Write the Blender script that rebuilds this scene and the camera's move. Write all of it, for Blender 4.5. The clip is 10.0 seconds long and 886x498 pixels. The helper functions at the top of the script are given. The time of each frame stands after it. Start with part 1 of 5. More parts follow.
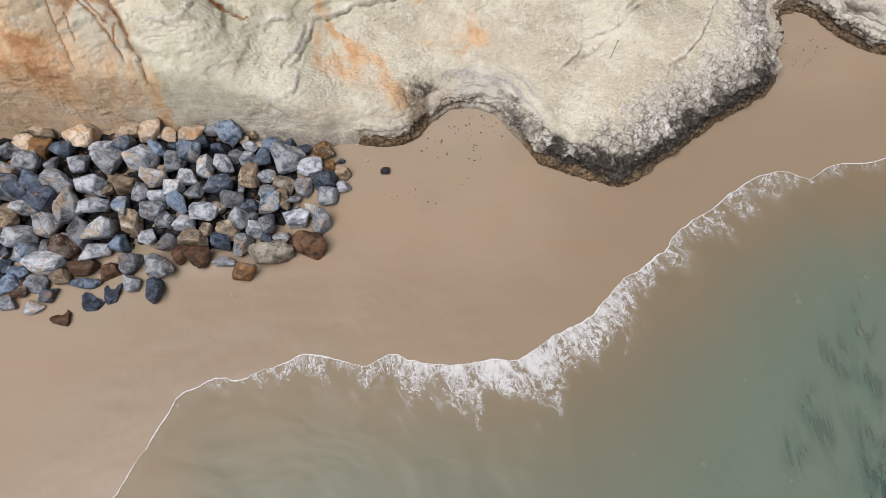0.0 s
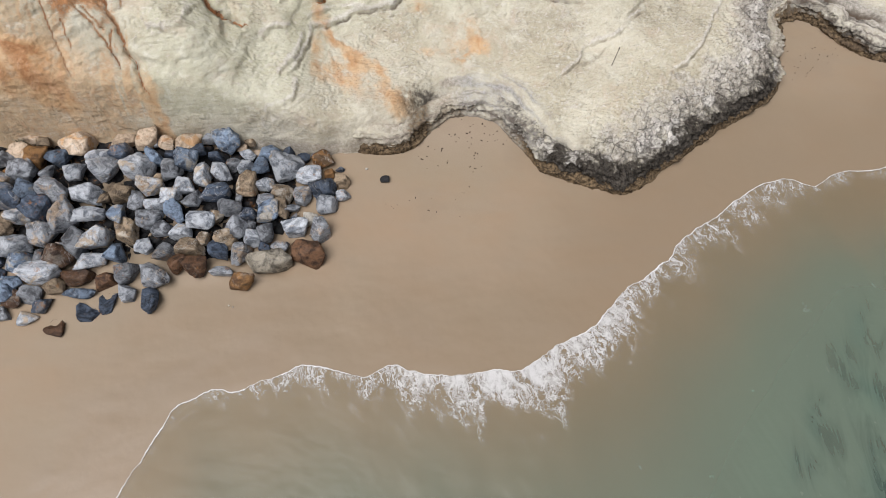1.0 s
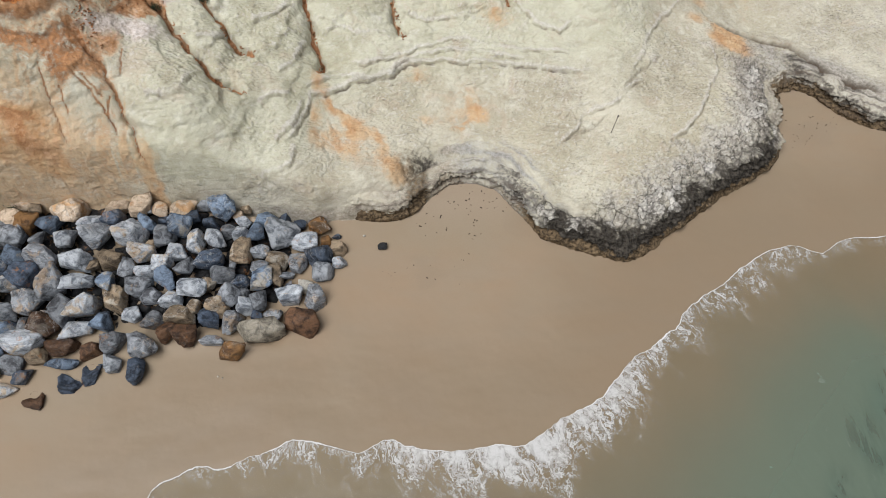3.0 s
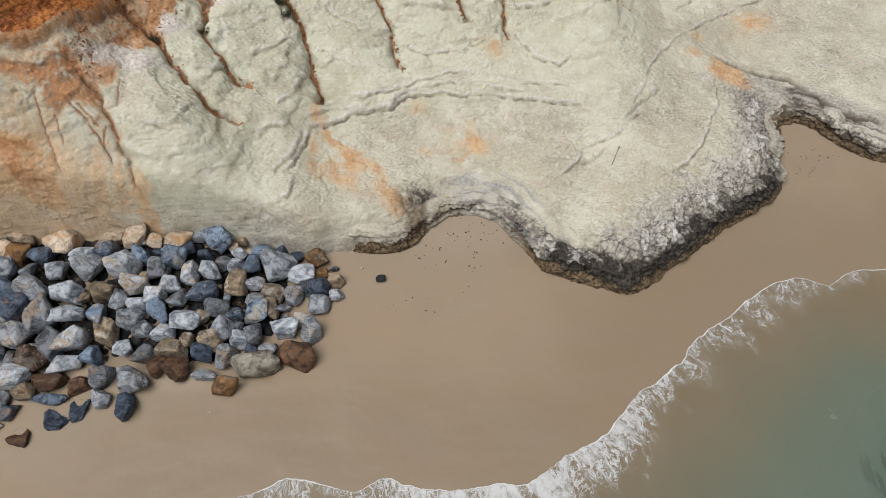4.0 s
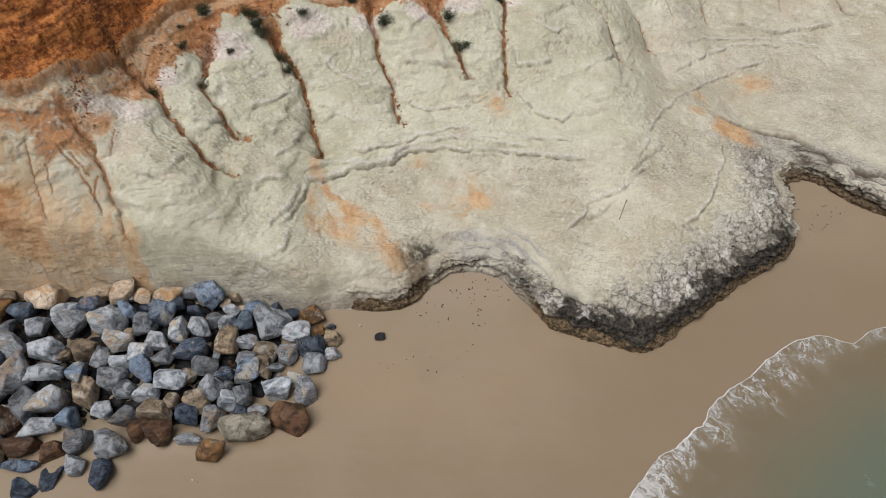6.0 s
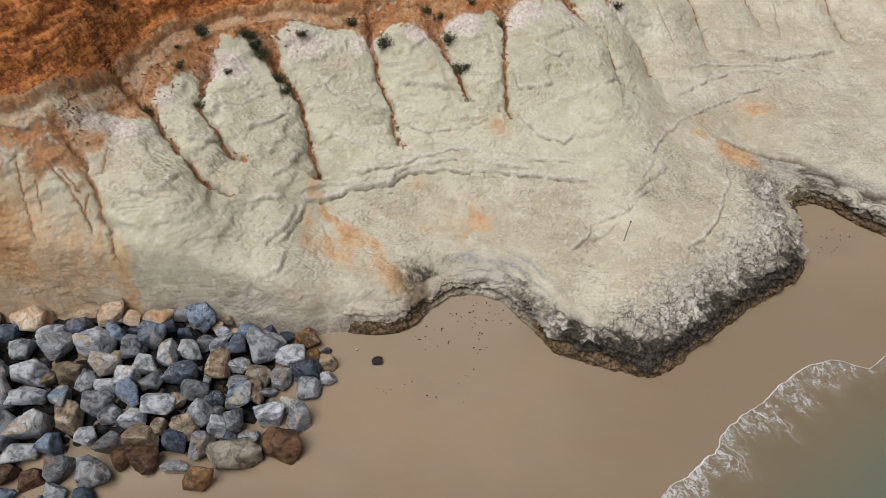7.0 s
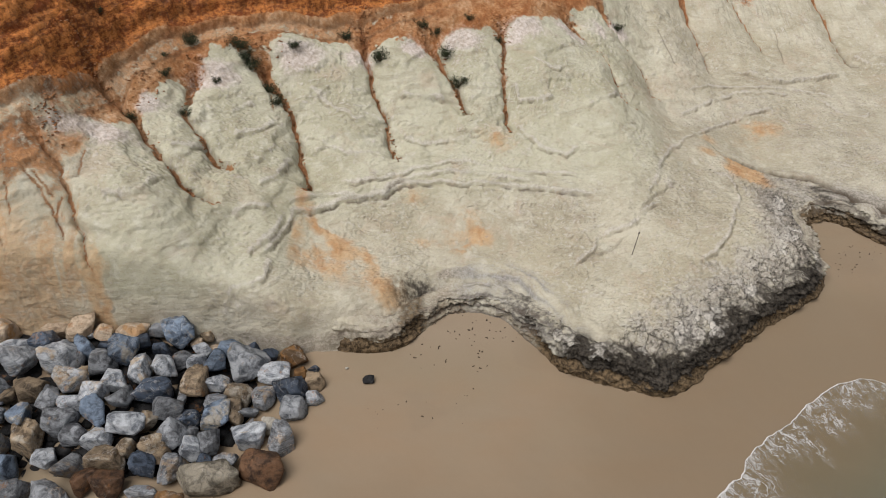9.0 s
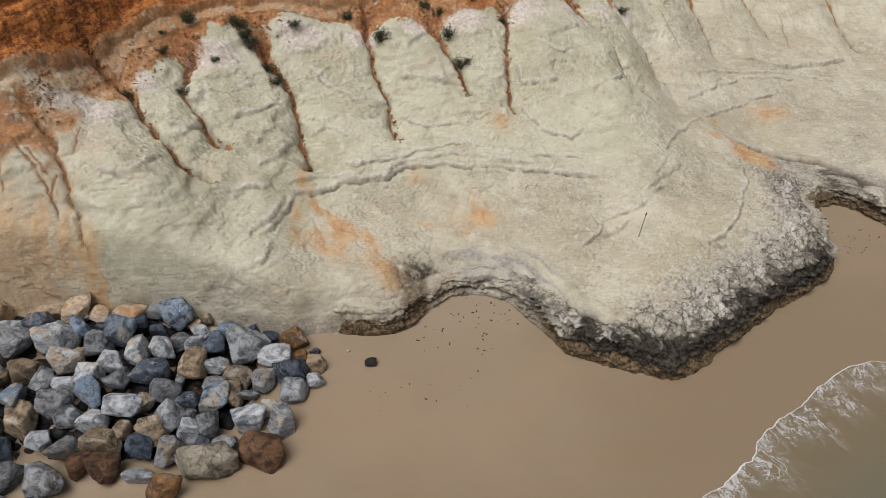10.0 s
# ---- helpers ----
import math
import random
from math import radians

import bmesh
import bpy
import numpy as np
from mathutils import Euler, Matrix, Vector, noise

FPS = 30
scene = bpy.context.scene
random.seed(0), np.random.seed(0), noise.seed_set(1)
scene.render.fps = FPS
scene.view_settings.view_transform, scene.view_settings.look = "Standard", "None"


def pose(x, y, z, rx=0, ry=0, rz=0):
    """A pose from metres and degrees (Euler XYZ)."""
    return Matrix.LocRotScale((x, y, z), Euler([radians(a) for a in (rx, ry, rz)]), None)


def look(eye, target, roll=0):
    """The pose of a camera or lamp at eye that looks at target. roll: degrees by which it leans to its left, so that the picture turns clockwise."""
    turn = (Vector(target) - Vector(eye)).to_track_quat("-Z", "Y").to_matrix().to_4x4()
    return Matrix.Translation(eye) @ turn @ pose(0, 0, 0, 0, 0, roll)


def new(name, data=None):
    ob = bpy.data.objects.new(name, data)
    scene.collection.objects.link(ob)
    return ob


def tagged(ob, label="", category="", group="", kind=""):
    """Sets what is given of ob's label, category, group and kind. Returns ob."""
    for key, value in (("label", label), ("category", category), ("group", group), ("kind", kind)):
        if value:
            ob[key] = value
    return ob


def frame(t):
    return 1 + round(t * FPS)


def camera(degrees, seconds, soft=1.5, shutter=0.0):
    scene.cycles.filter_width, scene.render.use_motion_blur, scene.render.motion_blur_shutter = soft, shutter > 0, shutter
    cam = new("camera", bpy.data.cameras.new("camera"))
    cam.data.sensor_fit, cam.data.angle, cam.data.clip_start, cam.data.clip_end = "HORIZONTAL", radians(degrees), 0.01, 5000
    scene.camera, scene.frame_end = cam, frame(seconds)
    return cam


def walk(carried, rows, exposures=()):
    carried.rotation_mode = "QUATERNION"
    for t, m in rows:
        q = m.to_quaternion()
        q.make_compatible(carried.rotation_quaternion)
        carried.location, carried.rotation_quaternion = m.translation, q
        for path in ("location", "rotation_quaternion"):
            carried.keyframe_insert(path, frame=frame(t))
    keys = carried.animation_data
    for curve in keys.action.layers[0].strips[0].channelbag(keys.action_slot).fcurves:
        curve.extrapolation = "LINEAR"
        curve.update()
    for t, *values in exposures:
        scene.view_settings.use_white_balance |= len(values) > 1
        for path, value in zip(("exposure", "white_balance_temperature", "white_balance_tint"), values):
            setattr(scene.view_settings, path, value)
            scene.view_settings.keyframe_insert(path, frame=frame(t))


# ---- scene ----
cam = camera(64.50, 10.0, soft=0.45)
# seconds, x, y, z, tilt from straight down, roll, heading
PATH = [
    (0.0, 2.268, -13.571, 22.579, 24.778, -0.064, 0.369),
    (0.5, 2.240, -13.628, 22.351, 25.192, -0.066, 0.309),
    (1.0, 2.196, -13.666, 22.111, 26.156, 0.008, 0.130),
    (1.5, 2.190, -13.675, 21.903, 27.823, -0.010, 0.108),
    (2.0, 2.207, -13.662, 21.718, 29.425, -0.053, 0.117),
    (2.5, 2.210, -13.681, 21.516, 31.019, -0.010, 0.079),
    (4.0, 2.235, -13.675, 20.740, 35.927, 0.029, 0.040),
    (4.5, 2.193, -13.718, 20.391, 37.720, 0.043, -0.052),
    (5.0, 2.135, -13.714, 20.072, 39.374, 0.055, -0.062),
    (5.5, 2.107, -13.742, 19.703, 41.066, 0.088, -0.156),
    (7.0, 2.148, -13.794, 18.340, 46.121, -0.021, -0.003),
    (7.5, 2.188, -13.781, 17.827, 47.789, -0.003, 0.005),
    (8.0, 2.207, -13.769, 17.281, 49.503, 0.005, -0.056),
    (8.5, 2.226, -13.772, 16.731, 50.946, 0.030, -0.123),
    (9.0, 2.202, -13.768, 16.153, 51.123, 0.004, -0.141),
    (9.5, 2.118, -13.771, 15.676, 50.998, 0.067, -0.226),
    (10.0, 2.035, -13.765, 15.449, 50.996, 0.112, -0.344),
]
walk(cam, [(t, pose(x, y, z, tilt, 0, yaw) @ pose(0, 0, 0, 0, 0, roll)) for t, x, y, z, tilt, roll, yaw in PATH],
     exposures=[(0.0, 0.91, 6260, 15), (2.5, 0.83, 6190, 10), (4.5, 0.66, 6210, 10), (7.0, 0.56, 6450, 12), (10.0, 0.52, 6530, 12)])

# ---- daylight: an overcast sky and a wide, weak sun ----
SUN_TILT, SUN_TURN = radians(67), radians(222)
world = bpy.data.worlds.new("overcast_sky")
scene.world = world
world.use_nodes = True
wn = world.node_tree.nodes
wn.clear()
sky = wn.new("ShaderNodeTexSky")
sky.sky_type, sky.sun_disc = "NISHITA", False
sky.sun_elevation, sky.sun_rotation = SUN_TILT, SUN_TURN
sky.air_density, sky.dust_density, sky.ozone_density = 1.0, 4.0, 1.0
cloud = wn.new("ShaderNodeHueSaturation")
cloud.inputs["Saturation"].default_value = 0.25
back = wn.new("ShaderNodeBackground")
back.inputs["Strength"].default_value = 0.042
wo = wn.new("ShaderNodeOutputWorld")
world.node_tree.links.new(sky.outputs[0], cloud.inputs["Color"])
world.node_tree.links.new(cloud.outputs[0], back.inputs[0])
world.node_tree.links.new(back.outputs[0], wo.inputs[0])
lamp = bpy.data.lights.new("sun", "SUN")
lamp.energy, lamp.angle, lamp.color = 1.8, radians(44), (1.0, 0.96, 0.9)
sun = new("sun", lamp)
sun.matrix_world = look((math.sin(SUN_TURN) * math.cos(SUN_TILT) * 90, math.cos(SUN_TURN) * math.cos(SUN_TILT) * 90, math.sin(SUN_TILT) * 90), (0, 0, 0))


# ---- materials ----
class Nodes:
    """A small wrapper to write node materials in few lines."""

    def __init__(self, name):
        self.mat = bpy.data.materials.new(name)
        self.mat.use_nodes = True
        self.tree = self.mat.node_tree
        self.tree.nodes.clear()
        self.out = self.tree.nodes.new("ShaderNodeOutputMaterial")

    def put(self, socket, value):
        if isinstance(value, bpy.types.NodeSocket):
            self.tree.links.new(value, socket)
        elif isinstance(value, tuple) and len(value) == 3 and socket.type == "RGBA":
            socket.default_value = (*value, 1)
        else:
            socket.default_value = value

    def add(self, kind, out=0, **inputs):
        n = self.tree.nodes.new("ShaderNode" + kind)
        for k, v in inputs.items():
            self.put(n.inputs[k.replace("_", " ")], v)
        return n.outputs[out]

    def coords(self, scale=(1, 1, 1), turn=(0, 0, 0)):
        n = self.tree.nodes.new("ShaderNodeMapping")
        n.inputs["Scale"].default_value, n.inputs["Rotation"].default_value = scale, turn
        self.tree.links.new(self.add("TexCoord", 3), n.inputs[0])
        return n.outputs[0]

    def noise(self, scale, vec=None, detail=4.0, rough=0.55, distort=0.0, out=0):
        n = self.tree.nodes.new("ShaderNodeTexNoise")
        self.put(n.inputs["Vector"], vec if vec is not None else self.coords())
        for k, v in (("Scale", scale), ("Detail", detail), ("Roughness", rough), ("Distortion", distort)):
            n.inputs[k].default_value = v
        return n.outputs[out]

    def cells(self, scale, vec=None, feature="F1", out=0, random=1.0):
        n = self.tree.nodes.new("ShaderNodeTexVoronoi")
        n.feature = feature
        self.put(n.inputs["Vector"], vec if vec is not None else self.coords())
        n.inputs["Scale"].default_value, n.inputs["Randomness"].default_value = scale, random
        return n.outputs[out]

    def span(self, value, a, b, lo=0.0, hi=1.0):
        n = self.tree.nodes.new("ShaderNodeMapRange")
        n.interpolation_type = "SMOOTHSTEP"
        self.put(n.inputs[0], value)
        for i, v in enumerate((a, b, lo, hi), 1):
            self.put(n.inputs[i], v)
        return n.outputs[0]

    def math(self, op, a, b=0.0):
        n = self.tree.nodes.new("ShaderNodeMath")
        n.operation = op
        self.put(n.inputs[0], a)
        self.put(n.inputs[1], b)
        return n.outputs[0]

    def mix(self, fac, a, b, kind="MIX"):
        n = self.tree.nodes.new("ShaderNodeMix")
        n.data_type, n.blend_type = "RGBA", kind
        self.put(n.inputs[0], fac)
        self.put(n.inputs[6], a)
        self.put(n.inputs[7], b)
        return n.outputs[2]

    def plates(self, scale, steps, vec=None, detail=6.0):
        """Noise cut into flat levels with narrow risers: the broken plates of split rock."""
        v = self.math("MULTIPLY", self.noise(scale, vec, detail, 0.6, 0.3), steps)
        low = self.math("FLOOR", v)
        rise = self.span(self.math("SUBTRACT", v, low), 0.0, 0.22)
        return self.math("DIVIDE", self.math("ADD", low, rise), steps)

    def risers(self, scale, steps, vec=None, width=0.12):
        """Thin broken lines where such plates end."""
        v = self.math("MULTIPLY", self.noise(scale, vec, 8.0, 0.62, 0.5), steps)
        line = self.span(self.math("FRACT", v), 0.0, width, 1, 0)
        return self.math("MULTIPLY", line, self.span(self.noise(scale * 0.8, vec, 3.0), 0.45, 0.6))

    def mask(self, name):
        """The three stain and shade masks stored on the mesh under that name."""
        n = self.tree.nodes.new("ShaderNodeAttribute")
        n.attribute_name = name
        s = self.tree.nodes.new("ShaderNodeSeparateColor")
        self.tree.links.new(n.outputs["Color"], s.inputs[0])
        return s.outputs[0], s.outputs[1], s.outputs[2]

    def bump(self, height, strength, distance, under=None):
        n = self.tree.nodes.new("ShaderNodeBump")
        n.inputs["Strength"].default_value, n.inputs["Distance"].default_value = strength, distance
        self.put(n.inputs["Height"], height)
        if under is not None:
            self.tree.links.new(under, n.inputs["Normal"])
        return n.outputs[0]

    def surface(self, color, rough=0.85, normal=None, spec=0.3, end=True):
        n = self.tree.nodes.new("ShaderNodeBsdfPrincipled")
        self.put(n.inputs["Base Color"], color)
        self.put(n.inputs["Roughness"], rough)
        self.put(n.inputs["Specular IOR Level"], spec)
        if normal is not None:
            self.tree.links.new(normal, n.inputs["Normal"])
        if end:
            self.tree.links.new(n.outputs[0], self.out.inputs[0])
        return n.outputs[0]


def sand_material():
    m = Nodes("wet_beach_sand")
    broad = m.noise(0.16, detail=5, rough=0.6)
    drift = m.noise(0.55, m.coords((0.6, 1.6, 1), (0, 0, 0.5)), detail=5, rough=0.6)
    grain = m.noise(38, detail=5, rough=0.8)
    damp = m.noise(0.28, m.coords((1.0, 1.8, 1), (0, 0, -0.5)), detail=6, rough=0.62, distort=0.6)
    weed, wet, trodden = m.mask("stain_a")
    c = m.mix(m.span(broad, 0.34, 0.64), (0.272, 0.220, 0.151), (0.292, 0.212, 0.138))
    c = m.mix(m.span(drift, 0.35, 0.7, 0, 0.6), c, (0.280, 0.226, 0.162))
    c = m.mix(m.math("MULTIPLY", wet, 0.7), c, (0.218, 0.166, 0.109))
    c = m.mix(m.span(damp, 0.53, 0.66, 0.0, 0.34), c, (0.235, 0.186, 0.132))
    c = m.mix(trodden, c, (0.32, 0.258, 0.19))
    c = m.mix(m.span(grain, 0.3, 0.7, 0.0, 0.34), c, (0.225, 0.155, 0.098))
    earth, earth_b, earth_c = m.mask("stain_b")
    c = m.mix(m.span(m.math("ADD", earth, m.math("MULTIPLY", m.math("SUBTRACT", m.noise(2.2, detail=7, rough=0.7), 0.5), 0.9)), 0.35, 0.65), c, m.mix(m.span(m.noise(6, detail=6, rough=0.7), 0.35, 0.6), (0.30, 0.165, 0.08), (0.46, 0.31, 0.19)))
    weedy = m.span(m.math("MULTIPLY", weed, m.span(m.noise(0.8, m.coords((1.6, 0.7, 1), (0, 0, 0.3)), detail=4, rough=0.55), 0.28, 0.70)), 0.0, 1.0, 0.0, 0.9)
    c = m.mix(weedy, c, (0.004, 0.012, 0.014))
    n = m.bump(m.noise(3.0, detail=4), 0.25, 0.03)
    n = m.bump(grain, 0.15, 0.004, n)
    m.surface(c, m.span(wet, 0, 1, 0.62, 0.36), n, 0.35)
    return m.mat


def cliff_material():
    m = Nodes("weathered_soft_limestone")
    ochre, soil, red = m.mask("stain_a")
    grey, black, pale = m.mask("stain_b")
    brown, dark_line, green = m.mask("stain_shade_c")
    crust, blue, cap = m.mask("stain_d")
    flat = m.coords((1, 1, 1.6))
    broad = m.noise(0.45, detail=5, rough=0.6, distort=0.4)
    blotch = m.noise(1.9, detail=7, rough=0.62, distort=0.5)
    fine = m.noise(8, detail=8, rough=0.72)
    grit = m.noise(34, detail=4, rough=0.75)
    bed = m.noise(0.8, m.coords((0.9, 0.9, 5.5)), detail=5, rough=0.58, distort=0.5)
    platy = m.math("MULTIPLY", m.span(m.noise(0.55, detail=4, rough=0.6), 0.44, 0.60), m.span(green, 0, 1, 1.0, 0.3))
    slab = m.plates(0.9, 9, flat)
    chip = m.plates(3.4, 8, flat)
    c = m.mix(m.span(broad, 0.38, 0.62), (0.458, 0.422, 0.318), (0.570, 0.538, 0.430))
    c = m.mix(m.math("MULTIPLY", green, 0.6), c, m.mix(m.span(broad, 0.38, 0.62), (0.455, 0.450, 0.326), (0.562, 0.562, 0.430)))
    c = m.mix(m.span(blotch, 0.52, 0.70, 0, 0.38), c, (0.385, 0.326, 0.241))
    c = m.mix(m.span(blotch, 0.30, 0.47, 0.62, 0), c, (0.64, 0.628, 0.535))
    c = m.mix(m.math("MULTIPLY", m.span(chip, 0.42, 0.6, 0.32, 0.0), platy), c, (0.344, 0.296, 0.220))
    c = m.mix(m.span(fine, 0.56, 0.66, 0.0, 0.45), c, (0.605, 0.591, 0.551))
    c = m.mix(m.span(fine, 0.28, 0.43, 0.38, 0.0), c, (0.275, 0.231, 0.166))
    c = m.mix(m.span(bed, 0.34, 0.46, 0.4, 0.0), c, (0.310, 0.272, 0.203))
    mottle = m.noise(4.2, m.coords((1, 1, 2.2)), detail=6, rough=0.7, distort=0.4)
    c = m.mix(m.span(mottle, 0.54, 0.66, 0.0, 0.32), c, (0.40, 0.335, 0.25))
    c = m.mix(m.span(mottle, 0.34, 0.45, 0.35, 0.0), c, (0.66, 0.64, 0.575))
    c = m.mix(m.span(m.noise(0.7, m.coords((1, 1, 1)), detail=7, rough=0.65, distort=0.8), 0.54, 0.68, 0.0, 0.4), c, (0.50, 0.40, 0.305))
    lines = m.math("MULTIPLY", m.math("MAXIMUM", m.risers(0.7, 10, flat, 0.09), m.math("MULTIPLY", m.risers(2.4, 9, flat, 0.14), 0.8)), m.span(platy, 0, 1, 0.0, 0.75))
    c = m.mix(m.math("MULTIPLY", lines, 0.42), c, (0.30, 0.25, 0.18))
    edge = m.math("ADD", m.math("MULTIPLY", blotch, 0.45), m.math("MULTIPLY", fine, 0.55))
    speck = m.span(m.math("ADD", m.math("MULTIPLY", fine, 0.6), m.math("MULTIPLY", grit, 0.4)), 0.42, 0.58)

    def worn(mask, soft=0.22, grain=1.7):
        """A mask broken up by the rock's own grain."""
        return m.span(m.math("ADD", mask, m.math("MULTIPLY", m.math("SUBTRACT", edge, 0.5), grain)), 0.5 - soft, 0.5 + soft)

    c = m.mix(m.math("MULTIPLY", worn(pale), 0.6), c, m.mix(speck, (0.47, 0.43, 0.375), (0.68, 0.655, 0.61)))
    c = m.mix(m.math("MULTIPLY", worn(ochre, 0.42), 0.8), c, m.mix(m.span(blotch, 0.35, 0.65), (0.46, 0.22, 0.07), (0.60, 0.40, 0.22)))
    earth = m.span(m.math("ADD", m.math("MULTIPLY", blotch, 0.7), m.math("MULTIPLY", speck, 0.14)), 0.30, 0.62)
    c = m.mix(worn(soil, 0.20), c, m.mix(m.span(broad, 0.4, 0.6), m.mix(earth, (0.27, 0.10, 0.036), (0.52, 0.27, 0.12)), m.mix(earth, (0.33, 0.16, 0.068), (0.57, 0.37, 0.22))))
    c = m.mix(m.math("MULTIPLY", worn(cap, 0.4, 2.4), 0.75), c, m.mix(speck, (0.47, 0.385, 0.33), (0.74, 0.67, 0.645)))
    clay = m.span(m.math("ADD", m.math("MULTIPLY", m.noise(1.5, m.coords((0.8, 0.8, 3.0)), detail=9, rough=0.72, distort=0.5), 0.85), m.math("MULTIPLY", speck, 0.15)), 0.40, 0.63)
    c = m.mix(worn(red), c, m.mix(clay, (0.16, 0.042, 0.012), (0.56, 0.215, 0.06)))
    stone_grey = m.mix(blue, m.mix(speck, (0.15, 0.13, 0.105), (0.50, 0.45, 0.39)), m.mix(speck, (0.17, 0.172, 0.175), (0.40, 0.395, 0.39)))
    c = m.mix(m.math("MULTIPLY", worn(grey, 0.45), 0.8), c, stone_grey)
    c = m.mix(worn(brown, 0.3), c, m.mix(speck, (0.025, 0.017, 0.010), (0.20, 0.142, 0.082)))
    warped = m.mix(0.3, m.coords(), m.noise(2.2, detail=6, rough=0.65, out=1), "LINEAR_LIGHT")
    cell = m.cells(2.3, warped, "DISTANCE_TO_EDGE")
    tiny = m.cells(10.0, warped, "DISTANCE_TO_EDGE")
    gap_width = m.math("MULTIPLY", crust, m.span(blotch, 0.36, 0.62, 0.04, 0.20))
    gap = m.math("MAXIMUM", m.span(cell, 0.0, gap_width, 1, 0), m.math("MULTIPLY", m.span(tiny, 0.0, m.math("MULTIPLY", gap_width, 0.8), 1, 0), 0.7))
    gap = m.math("MULTIPLY", gap, m.span(crust, 0.08, 0.4))
    chunk = m.add("SeparateColor", 0, Color=m.cells(2.3, warped, "F1", 1))
    c = m.mix(m.math("MULTIPLY", m.span(crust, 0.1, 0.6), m.span(chunk, 0.45, 0.9, 0.0, 0.75)), c, (0.74, 0.71, 0.66))
    c = m.mix(m.math("MULTIPLY", gap, m.span(speck, 0, 1, 0.95, 0.5)), c, (0.045, 0.039, 0.033))
    c = m.mix(worn(black, 0.3, 2.4), c, m.mix(speck, (0.005, 0.0045, 0.004), (0.085, 0.075, 0.063)))
    seam = m.math("MULTIPLY", m.span(m.cells(0.9, warped, "DISTANCE_TO_EDGE"), 0.0, 0.018, 1, 0), m.span(m.noise(0.8, detail=3), 0.5, 0.62))
    c = m.mix(m.math("MULTIPLY", seam, 0.12), c, (0.20, 0.16, 0.115))
    # true cracks, gully slots and bedding, plus shade painted under the ledges
    c = m.mix(m.math("MULTIPLY", dark_line, 0.9), c, (0.085, 0.06, 0.042))
    c = m.mix(m.span(grit, 0.32, 0.48, 0.42, 0.0), c, (0.22, 0.17, 0.115))
    n = m.bump(blotch, 0.28, 0.10)
    n = m.bump(m.math("MULTIPLY", slab, platy), 0.3, 0.22, n)
    n = m.bump(m.math("MULTIPLY", chip, platy), 0.45, 0.09, n)
    n = m.bump(m.math("SUBTRACT", 1.0, gap), 0.7, 0.05, n)
    n = m.bump(m.math("SUBTRACT", 1.0, lines), 0.4, 0.03, n)
    n = m.bump(bed, 0.28, 0.08, n)
    n = m.bump(mottle, 0.3, 0.04, n)
    n = m.bump(fine, 0.65, 0.045, n)
    n = m.bump(grit, 0.6, 0.012, n)
    m.surface(c, 0.92, n, 0.2)
    return m.mat


ROCK_TINTS = {  # clefts, faces, stain
    "blue": ((0.03, 0.039, 0.056), (0.175, 0.22, 0.285), (0.30, 0.27, 0.22)),
    "grey": ((0.05, 0.052, 0.058), (0.265, 0.28, 0.30), (0.33, 0.25, 0.175)),
    "pale": ((0.10, 0.112, 0.13), (0.43, 0.452, 0.48), (0.38, 0.30, 0.21)),
    "brown": ((0.07, 0.052, 0.036), (0.31, 0.245, 0.175), (0.40, 0.37, 0.32)),
    "buff": ((0.24, 0.185, 0.135), (0.47, 0.385, 0.30), (0.42, 0.26, 0.14)),
    "ochre": ((0.05, 0.026, 0.013), (0.235, 0.135, 0.065), (0.10, 0.07, 0.045)),
    "dark": ((0.012, 0.016, 0.024), (0.075, 0.095, 0.13), (0.19, 0.18, 0.175)),
    "rust": ((0.028, 0.016, 0.011), (0.125, 0.072, 0.044), (0.22, 0.19, 0.16)),
    "white": ((0.40, 0.38, 0.34), (0.62, 0.59, 0.53), (0.04, 0.04, 0.04)),
    # near-black: shade between boulders put into the tint; also the charcoal stone's colour
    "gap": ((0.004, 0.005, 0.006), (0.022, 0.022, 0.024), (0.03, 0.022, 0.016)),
    "slab": ((0.08, 0.072, 0.058), (0.27, 0.245, 0.20), (0.06, 0.06, 0.06)),
}


